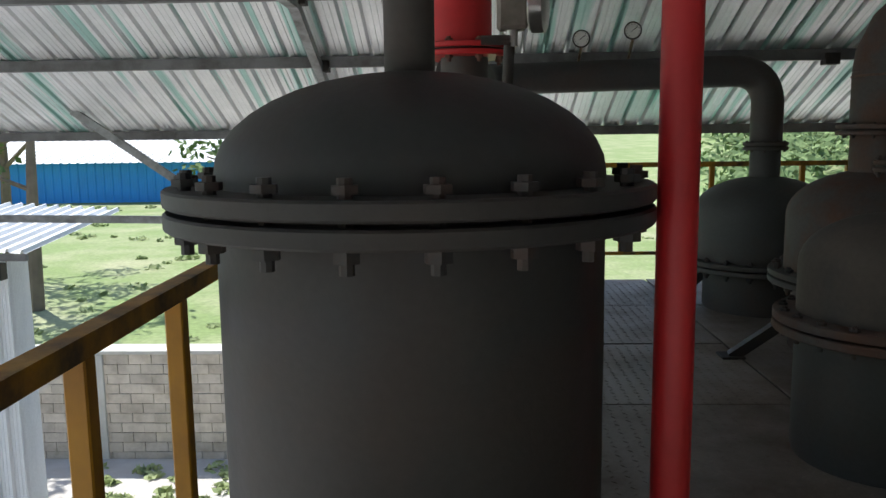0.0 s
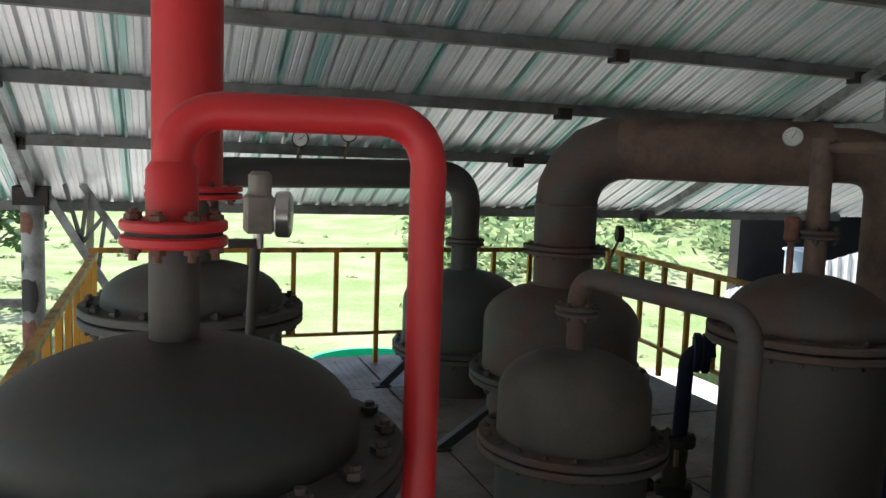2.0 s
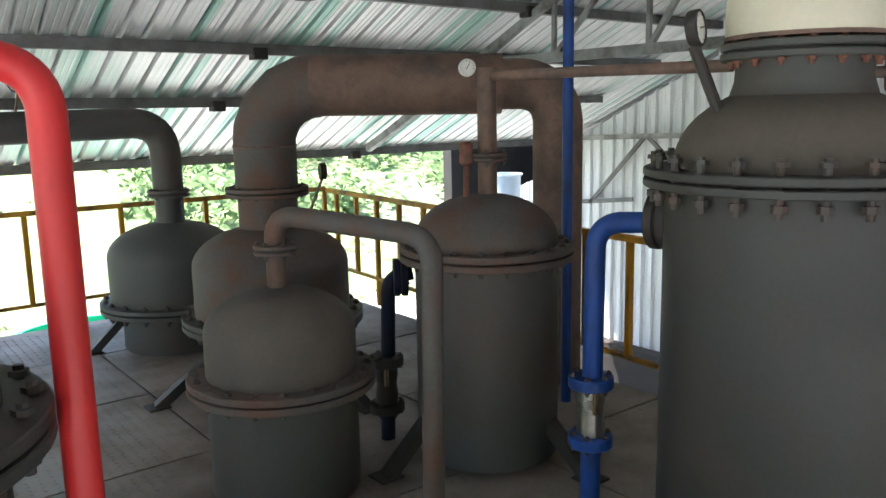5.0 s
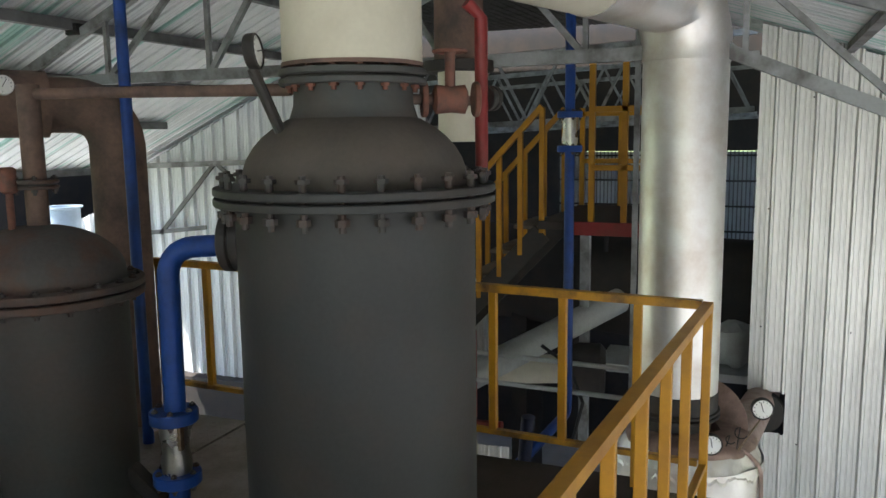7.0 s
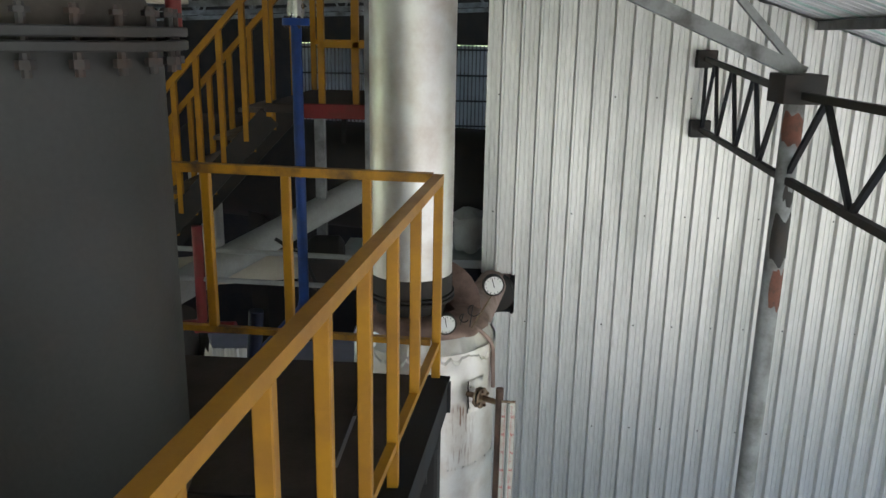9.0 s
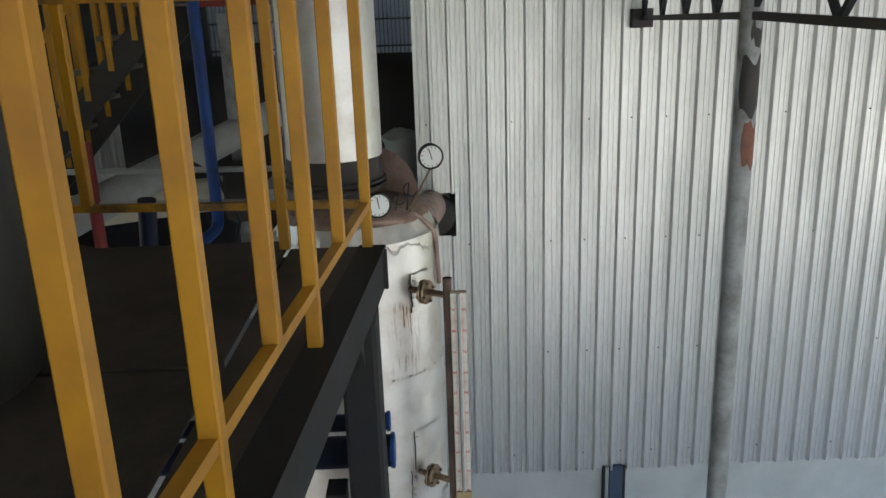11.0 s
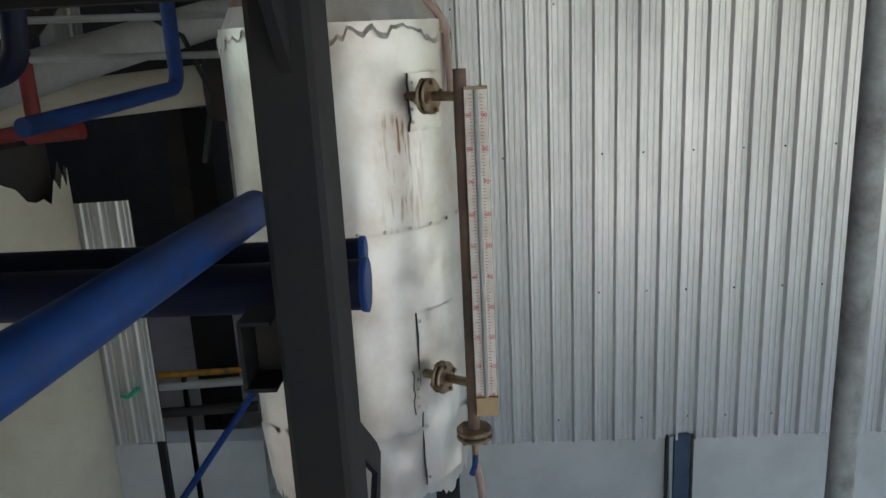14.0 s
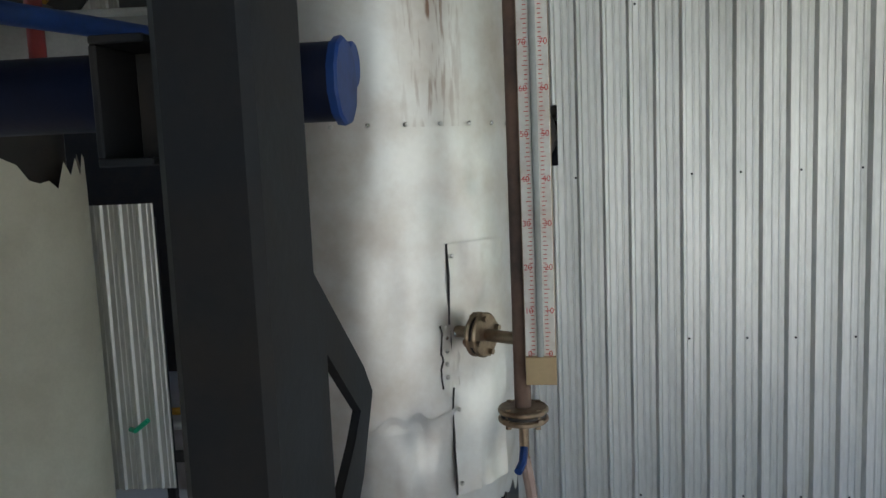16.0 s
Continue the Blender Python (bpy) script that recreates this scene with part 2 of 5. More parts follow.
# ---- mesh helpers ----
def mesh_ob(name, bm, material, parent=None, label="", smooth=True, loc=None):
    me = bpy.data.meshes.new(name)
    bmesh.ops.recalc_face_normals(bm, faces=bm.faces)
    bm.to_mesh(me)
    bm.free()
    me.materials.append(material)
    if smooth:
        for f in me.polygons:
            f.use_smooth = True
        me.set_sharp_from_angle(angle=radians(35))
    ob = new(name, me)
    ob.parent = parent
    if loc is not None:
        ob.location = loc
    if label:
        ob["label"] = label
    return ob


def part(name, bm, material, parent, label=""):
    return mesh_ob(name, bm, material, parent, label)


def thing(name, label, category, group="", kind="", at=(0, 0, 0)):
    e = new(name)
    e.empty_display_size = 0.1
    e.location = at
    return tagged(e, label, category, group, kind)


def shared(name, me, parent, m, label=""):
    ob = new(name, me)
    ob.parent = parent
    ob.matrix_basis = m
    if label:
        ob["label"] = label
    return ob


def bm_box(bm, lo, hi, bevel=0.0):
    vs = [bm.verts.new((x, y, z)) for x in (lo[0], hi[0]) for y in (lo[1], hi[1]) for z in (lo[2], hi[2])]
    faces = [bm.faces.new([vs[i] for i in q]) for q in ((0, 1, 3, 2), (4, 6, 7, 5), (0, 4, 5, 1), (2, 3, 7, 6), (0, 2, 6, 4), (1, 5, 7, 3))]
    if bevel:
        es = list({e for f in faces for e in f.edges})
        bmesh.ops.bevel(bm, geom=es, offset=bevel, segments=1, affect="EDGES", profile=0.5)
    return bm


def box(lo, hi, bevel=0.004):
    return bm_box(bmesh.new(), lo, hi, bevel)


def bm_bar(bm, a, b, w, h, up=(0, 0, 1)):
    """A square bar from a to b, w wide and h high."""
    a, b = Vector(a), Vector(b)
    d = (b - a).normalized()
    u = Vector(up)
    if abs(d.dot(u)) > 0.98:
        u = Vector((0, 1, 0))
    s = d.cross(u).normalized()
    u = s.cross(d).normalized()
    ring = lambda p: [bm.verts.new(p + s * (i * w / 2) + u * (j * h / 2)) for i, j in ((-1, -1), (1, -1), (1, 1), (-1, 1))]
    p, q = ring(a), ring(b)
    for i in range(4):
        bm.faces.new((p[i], p[(i + 1) % 4], q[(i + 1) % 4], q[i]))
    bm.faces.new(p[::-1])
    bm.faces.new(q)
    return bm


def bar(a, b, w, h=None, up=(0, 0, 1)):
    return bm_bar(bmesh.new(), a, b, w, h or w, up)


def bm_lathe(bm, profile, centre=(0, 0, 0), seg=48, axis=(0, 0, 1)):
    """Turns a profile of (radius, height) about an axis through centre."""
    rot = Vector((0, 0, 1)).rotation_difference(Vector(axis)).to_matrix()
    c = Vector(centre)
    rings = []
    for r, z in profile:
        if r < 1e-5:
            rings.append([bm.verts.new(c + rot @ Vector((0, 0, z)))])
        else:
            rings.append([bm.verts.new(c + rot @ Vector((r * math.cos(k * math.tau / seg), r * math.sin(k * math.tau / seg), z))) for k in range(seg)])
    for p, q in zip(rings, rings[1:]):
        for k in range(seg):
            l = (k + 1) % seg
            if len(p) == 1 and len(q) > 1:
                bm.faces.new((p[0], q[l], q[k]))
            elif len(q) == 1 and len(p) > 1:
                bm.faces.new((p[k], p[l], q[0]))
            elif len(p) > 1:
                bm.faces.new((p[k], p[l], q[l], q[k]))
    for ring in (rings[0], rings[-1]):
        if len(ring) > 1:
            bm.faces.new(ring)
    return bm


def lathe(profile, centre=(0, 0, 0), seg=48, axis=(0, 0, 1)):
    return bm_lathe(bmesh.new(), profile, centre, seg, axis)


def disc_profile(r, z0, z1, bev=0.004):
    return [(r - bev, z0), (r, z0 + bev), (r, z1 - bev), (r - bev, z1)]


def dome_profile(r, z, h, straight=0.05, n=10):
    """A dished head from radius r at height z, h high."""
    out = [(r, z), (r, z + straight)]
    for k in range(1, n + 1):
        a = k / n * math.pi / 2
        out.append((r * math.cos(a) if k < n else 0.0, z + straight + (h - straight) * math.sin(a)))
    return out


def pipe_points(pts, bend, n=8):
    """Corners of a pipe run rounded off with arcs."""
    pts = [Vector(p) for p in pts]
    out = [pts[0]]
    for a, b, c in zip(pts, pts[1:], pts[2:]):
        u, v = (a - b).normalized(), (c - b).normalized()
        for k in range(n + 1):
            t = k / n
            p, q = b + u * bend, b + v * bend
            out.append(p * (1 - t) ** 2 + b * (2 * t * (1 - t)) * 0.83 + (p + q) * (t * (1 - t)) * 0.17 + q * t**2)
    out.append(pts[-1])
    return out


def bm_tube(bm, pts, r, seg=20):
    pts = [Vector(p) for p in pts]
    rings, side = [], None
    for i, p in enumerate(pts):
        d = (pts[min(i + 1, len(pts) - 1)] - pts[max(i - 1, 0)]).normalized()
        if side is None:
            side = d.orthogonal().normalized()
        side = (side - d * side.dot(d)).normalized()
        up = d.cross(side)
        rr = r[i] if isinstance(r, (list, tuple)) else r
        rings.append([bm.verts.new(p + rr * (side * math.cos(k * math.tau / seg) + up * math.sin(k * math.tau / seg))) for k in range(seg)])
    for p, q in zip(rings, rings[1:]):
        for k in range(seg):
            bm.faces.new((p[k], p[(k + 1) % seg], q[(k + 1) % seg], q[k]))
    bm.faces.new(rings[0][::-1])
    bm.faces.new(rings[-1])
    return bm


def tube(pts, r, bend=0.0, seg=20):
    return bm_tube(bmesh.new(), pipe_points(pts, bend) if bend else pts, r, seg)


def data_of(bm, name, material):
    me = bpy.data.meshes.new(name)
    bmesh.ops.recalc_face_normals(bm, faces=bm.faces)
    bm.to_mesh(me)
    bm.free()
    me.materials.append(material)
    return me


def bolt_mesh(r, length, material, name="bolt", head=0.0):
    """A stud with hexagon nuts at both ends; origin in the middle."""
    bm = bmesh.new()
    h = length / 2
    for z0, z1 in ((h - r * 1.0, h), (-h, -h + r * 1.6)):
        bm_lathe(bm, [(r * 1.7, z0), (r * 1.7, z1)], seg=6)
    bm_lathe(bm, [(r * 0.9, -h - r * 1.4), (r * 0.9, h + r * 0.8)], seg=8)
    return data_of(bm, name, material)


def bolt_ring(parent, centre, radius, z, n, me, axis=(0, 0, 1), phase=0.5):
    rot = Vector((0, 0, 1)).rotation_difference(Vector(axis)).to_matrix().to_4x4()
    for k in range(n):
        a = (k + phase) * math.tau / n
        p = rot @ Vector((radius * math.cos(a), radius * math.sin(a), z))
        shared("bolt", me, parent, Matrix.Translation(Vector(centre) + p) @ rot @ pose(0, 0, 0, 0, 0, math.degrees(a) + (k * 37 % 50)))


def flange_pair(parent, centre, r, thick, material, n, bolt_me, axis=(0, 0, 1), gap=0.008, names=("upper_flange", "lower_flange")):
    """Two bolted rings that face each other about centre."""
    g = gap / 2
    part(names[0], lathe(disc_profile(r, g, g + thick), centre, 56 if r > 0.15 else 28, axis), material, parent)
    part(names[1], lathe(disc_profile(r, -g - thick, -g), centre, 56 if r > 0.15 else 28, axis), material, parent)
    part("gasket", lathe([(r * 0.9, -g), (r * 0.9, g)], centre, 32, axis), BLACK, parent)
    if n:
        bolt_ring(parent, centre, r - (0.035 if r > 0.2 else r * 0.2), 0, n, bolt_me, axis)


def dial_gauge(name, at, facing, r, label, stem=None, rim=BLACK, stem_mat=None, stem_r=0.009):
    """A round pressure dial facing a direction, with a stem to a foot point."""
    g = thing(name, label, "gauge")
    ax = Vector(facing).normalized()
    part("case", lathe([(r * 0.92, -0.025), (r, -0.018), (r, 0.008), (r * 0.9, 0.012), (r * 0.86, 0.006), (0, 0.006)], at, 28, ax), rim, g)
    part("dial_face", lathe([(r * 0.85, 0.007), (0, 0.008)], at, 24, ax), DIAL, g, "white dial face")
    rot = Vector((0, 0, 1)).rotation_difference(ax).to_matrix().to_4x4()
    bm = bmesh.new()
    bm_bar(bm, (-r * 0.2, -r * 0.1, 0.0105), (r * 0.6, r * 0.3, 0.0105), r * 0.07, 0.002)
    for k in range(11):
        a = math.radians(-45 + 27 * k)
        bm_bar(bm, (r * 0.66 * math.cos(a), r * 0.66 * math.sin(a), 0.0095), (r * 0.79 * math.cos(a), r * 0.79 * math.sin(a), 0.0095), r * 0.05, 0.001)
    nd = part("needle", bm, CABLE, g)
    nd.matrix_basis = Matrix.Translation(at) @ rot
    if stem:
        part("stem", tube([Vector(at) - ax * 0.012 - Vector((0, 0, r * 0.9)), Vector(stem)], stem_r, seg=10), stem_mat or BRASS, g)
    return g


def corrugated(bm, org, u, v, n, width, height, pitch=0.151, rib=0.042, depth=0.042, jit=0.0):
    """A trapezoid-ribbed sheet: u along the width, v along the ribs, n outwards."""
    org, u, v, n = Vector(org), Vector(u).normalized(), Vector(v).normalized(), Vector(n).normalized()
    xs, x = [], 0.0
    while x < width - 1e-4:
        for dx, d in ((0, 0), (pitch * 0.2, 0), (pitch * 0.23, 0.005), (pitch * 0.28, 0.005), (pitch * 0.31, 0), (pitch * 0.46, 0), (pitch * 0.49, 0.005), (pitch * 0.54, 0.005), (pitch * 0.57, 0), (pitch - rib, 0), (pitch - rib * 0.66, depth), (pitch - rib * 0.28, depth)):
            if x + dx <= width:
                xs.append((x + dx, d))
        x += pitch
    xs.append((width, 0))
    a = [bm.verts.new(org + u * s + n * d) for s, d in xs]
    b = [bm.verts.new(org + u * s + n * d + v * (height(s) if callable(height) else height)) for s, d in xs]
    for i in range(len(xs) - 1):
        bm.faces.new((a[i], a[i + 1], b[i + 1], b[i]))
    return bm


# ---- the large structure ----
GROUND_Z = -4.5
RIDGE_Y, RIDGE_Z, SLOPE_N, SLOPE_S = 2.33, 3.26, 0.45, 0.335


def roof_z(y):
    return RIDGE_Z - (SLOPE_N if y > RIDGE_Y else SLOPE_S) * abs(y - RIDGE_Y)


def land_z(x, y):
    """Height of the land: yard, flat grassy bank, wooded hill to the north-east."""
    if y < 13.5:
        return GROUND_Z
    z = -2.58 + 0.03 * max(0.0, y - 60)
    hill = max(0.0, min(1.0, (y - 24) / 60.0)) * max(0.0, min(1.0, (x - 0.26 * y) / 20.0))
    return z + hill * 13 * (1 + 0.35 * noise.noise((x * 0.03, y * 0.03, 0))) + 0.12 * noise.noise((x * 0.2, y * 0.2, 3))


def ground():
    """One sheet to the horizon: yard, grassy bank to the north-west, rising hills far off."""
    bm = bmesh.new()
    xs = [-900, -400, -200, -120, -80, -60, -45, -35, -28, -22, -17, -13, -10, -7, -4, 0, 4, 8, 12, 17, 23, 30, 40, 55, 80, 120, 200, 400, 900]
    ys = [-900, -300, -120, -60, -30, -15, -8, -4, 0, 4, 7, 9, 11, 13.45, 13.7, 15, 17, 19, 24, 30, 38, 48, 60, 75, 95, 120, 160, 220, 320, 500, 900]

    grid = [[bm.verts.new((x, y, land_z(x, y))) for y in ys] for x in xs]
    for i in range(len(xs) - 1):
        for j in range(len(ys) - 1):
            bm.faces.new((grid[i][j], grid[i + 1][j], grid[i + 1][j + 1], grid[i][j + 1]))
    return tagged(mesh_ob("ground", bm, GRASS), "patchy green grass and pale bare earth", "ground", kind="structure")


ground()
# yard slab spread far out of view to bounce neutral light indoors
yard = tagged(mesh_ob("floor_yard", box((-45, -60, GROUND_Z), (7.2, 13.3, GROUND_Z + 0.05)), FLOOR_C), "pale concrete slab under the platform, extended unseen as a light bounce", "floor", kind="structure")
hall_floor = tagged(mesh_ob("floor_hall", box((7.2, -9, GROUND_Z), (15.2, 9.2, GROUND_Z + 0.05)), FLOOR_C), "dusty concrete floor of the dark hall", "floor", kind="structure")


def roof():
    bm = bmesh.new()
    w = 13.2
    run_n, run_s = 6.95 - RIDGE_Y, RIDGE_Y + 7.0
    for run, sgn, SLOPE in ((run_n, 1, SLOPE_N), (run_s, -1, SLOPE_S)):
        d = Vector((0, sgn, -SLOPE))
        org = Vector((-5.0, RIDGE_Y + sgn * 0.01, RIDGE_Z))
        corrugated(bm, org, (1, 0, 0), d, (0, 0, 1), w if sgn < 0 else 13.0, run * math.sqrt(1 + SLOPE**2))
    bm_bar(bm, (-5, RIDGE_Y - 0.12, RIDGE_Z + 0.02), (8.2, RIDGE_Y - 0.12, RIDGE_Z + 0.02), 0.26, 0.006, up=(0, -0.32, 1))
    bm_bar(bm, (-5, RIDGE_Y + 0.12, RIDGE_Z + 0.015), (7.0, RIDGE_Y + 0.12, RIDGE_Z + 0.015), 0.26, 0.006, up=(0, 0.42, 1))
    ob = mesh_ob("ceiling_roof", bm, GALV_ROOF, smooth=False)
    sol = ob.modifiers.new("thick", "SOLIDIFY")
    sol.thickness = 0.004
    return tagged(ob, "ribbed galvanised roof sheets seen from below", "roof", kind="structure")


roof()


def purlins():
    for k, y in enumerate((6.86, 5.76, 5.0, 4.3, 3.6, 2.9, 2.2, 1.2, 0.2, -0.8, -1.8, -2.8, -3.8, -4.8, -5.8, -6.8)):
        x1 = 7.0 if y > RIDGE_Y else 8.1
        z = roof_z(y) - 0.045
        bm = bmesh.new()
        s = 1 if y > RIDGE_Y else -1
        bm_bar(bm, (-5, y, z), (x1, y, z), 0.05, 0.075)
        bm_bar(bm, (-5, y + 0.03, z - 0.034), (x1, y + 0.03, z - 0.034), 0.03, 0.006)
        p = tagged(mesh_ob("roof_purlin", bm, PURLIN, smooth=False), "grey steel purlin with dark weld stains under the roof sheets", "purlin", "roof purlins")
        for x in (-4.2, -1.0, 2.55, 4.45):
            part("cleat", box((x - 0.05, y - 0.05, z - 0.07), (x + 0.05, y + 0.05, z + 0.01)), BLACK, p)


purlins()


def truss(x, y0, y1, z_bear, bottom_rise=0.0):
    """A gable truss of square tube across the building."""
    t = thing("roof_truss", "pale grey welded steel roof truss with blackened joints", "truss", "roof trusses")
    lo = lambda y: min(1.95, z_bear + 0.425 * min(y - y0, y1 - y))
    hi = lambda y: roof_z(y) - 0.12
    k0 = (1.95 - z_bear) / 0.425
    for a, b in ((y0, RIDGE_Y), (RIDGE_Y, y1)):
        part("top_chord", bar((x, a, hi(a)), (x, b, hi(b)), 0.05, 0.06), TRUSS, t)
    for a, b in ((y0, y0 + k0), (y0 + k0, y1 - k0), (y1 - k0, y1)):
        part("bottom_chord", bar((x, a, lo(a)), (x, b, lo(b)), 0.06, 0.07), TRUSS, t)
    n = 5
    for s, e in ((RIDGE_Y, y0), (RIDGE_Y, y1)):
        ys = [s + (e - s) * k / n for k in range(n + 1)]
        for k in range(n):
            part("web", bar((x, ys[k], hi(ys[k])), (x, ys[k + 1], lo(ys[k + 1])), 0.035), TRUSS, t)
            if k:
                part("web", bar((x, ys[k], lo(ys[k])), (x, ys[k], hi(ys[k])), 0.03), TRUSS, t)
    return t


truss(-1.02, -1.75, 6.6, 1.25)
truss(4.46, -1.72, 6.6, 1.22)
truss(-4.3, -1.75, 6.6, 1.25)


def round_column(x, y, z0, z1, r, label, mat_=TRUSS):
    c = thing("roof_column", label, "column", "roof columns")
    part("shaft", tube([(x, y, z0), (x, y, z1)], r), mat_, c)
    part("cap_plate", box((x - 0.12, y - 0.1, z1), (x + 0.12, y + 0.1, z1 + 0.14)), BLACK, c)
    for name, m2, lo, hi, a0, a1 in (("scorch_mark", BLACK, z1 - 0.8, z1 - 0.56, 120, 300), ("rust_patch", BOLT_RUST, z1 - 1.06, z1 - 0.86, 150, 290), ("rust_patch", BOLT_RUST, z1 - 0.2, z1 - 0.05, 100, 280), ("scorch_mark", BLACK, z1 - 0.5, z1 - 0.42, 160, 230)):
        bm = bmesh.new()
        cols = []
        for k in range(15):
            a = radians(a0 + (a1 - a0) * k / 14)
            w = noise.noise(Vector((k * 0.35, lo * 3, x))) * 0.05
            e = 1.0 if 0 < k < 14 else 0.3
            m_ = (lo + hi) / 2
            cols.append([bm.verts.new((x + (r + 0.0015) * math.cos(a), y + (r + 0.0015) * math.sin(a), m_ + (zz - m_) * e + w)) for zz in (lo, hi)])
        for p, q in zip(cols, cols[1:]):
            bm.faces.new((p[0], q[0], q[1], p[1]))
        part(name, bm, m2, c, "flaking " + name.replace("_", " "))
    return c


round_column(4.46, -1.7, GROUND_Z + 0.05, 1.08, 0.05, "pale steel pipe column with rust and scorch marks", TRUSS)
round_column(-1.02, 6.53, GROUND_Z + 0.05, 1.2, 0.08, "weathered steel pipe column with a blackened top", TRUSS)
round_column(-4.3, 6.53, GROUND_Z + 0.05, 1.2, 0.08, "weathered steel pipe column with a blackened top", TRUSS)


def bracing_from_column():
    """Lattice strut from the column to the sheet wall."""
    b = thing("lattice_strut", "dark steel lattice strut between the pipe column and sheet wall", "strut")
    a0, a1 = Vector((4.46, -1.7, 1.12)), Vector((7.12, -1.92, 1.22))
    c0, c1 = Vector((4.46, -1.7, 0.7)), Vector((7.12, -1.92, 0.66))
    part("top_tube", bar(a0, a1, 0.035), BLACK, b)
    part("bottom_tube", bar(c0, c1, 0.035), BLACK, b)
    for k in range(4):
        p, q = (a0.lerp(a1, k / 4 + 0.1), c0.lerp(c1, k / 4 + 0.22))
        part("lacing", bar(p, q, 0.025), STEEL, b)
        part("lacing", bar(q, a0.lerp(a1, min(1, k / 4 + 0.33)), 0.025), STEEL, b)
    for e in (a1, c1):
        part("end_plate", box(e - Vector((0.03, 0.08, 0.07)), e + Vector((0.05, 0.08, 0.07))), BLACK, b)
    b2 = thing("lattice_strut", "dark steel lattice strut running on from the pipe column", "strut")
    e0, e1 = Vector((0.6, -1.72, 1.14)), Vector((0.6, -1.72, 0.62))
    part("top_tube", bar(a0, e0, 0.035), BLACK, b2)
    part("bottom_tube", bar(c0, e1, 0.035), BLACK, b2)
    for k in range(5):
        part("lacing", bar(c0.lerp(e1, k / 5), a0.lerp(e0, k / 5 + 0.1), 0.025), STEEL, b2)
        part("lacing", bar(a0.lerp(e0, k / 5 + 0.1), c0.lerp(e1, k / 5 + 0.2), 0.025), STEEL, b2)


bracing_from_column()


def north_bracing():
    """Rail and braces between the pipe columns along the open north side."""
    r = thing("lattice_strut", "weathered steel rail and diagonal brace between pipe columns", "strut")
    part("rail", bar((-4.25, 6.53, 0.51), (-1.08, 6.53, 0.46), 0.05, 0.06), TRUSS, r)
    part("brace", bar((-3.2, 6.53, 1.38), (-1.98, 6.53, 0.53), 0.045, 0.06), TRUSS, r)
    part("node_plate", box((-2.08, 6.49, 0.47), (-1.86, 6.52, 0.57)), BLACK, r)
    k = thing("lattice_strut", "pale welded knee brace beside the blackened column top", "strut")
    part("chord", bar((-0.94, 6.5, 1.32), (-0.42, 6.5, 0.42), 0.045, 0.06), TRUSS, k)
    part("chord", bar((-0.68, 6.56, 1.36), (-0.42, 6.52, 0.95), 0.04, 0.05), TRUSS, k)
    for a, b in (((-0.8, 1.36), (-0.69, 0.94)), ((-0.64, 1.3), (-0.69, 0.92)), ((-0.53, 1.12), (-0.68, 0.92)), ((-0.52, 1.1), (-0.57, 0.72))):
        part("lacing", bar((a[0], 6.52, a[1]), (b[0], 6.52, b[1]), 0.03), PURLIN, k)


north_bracing()


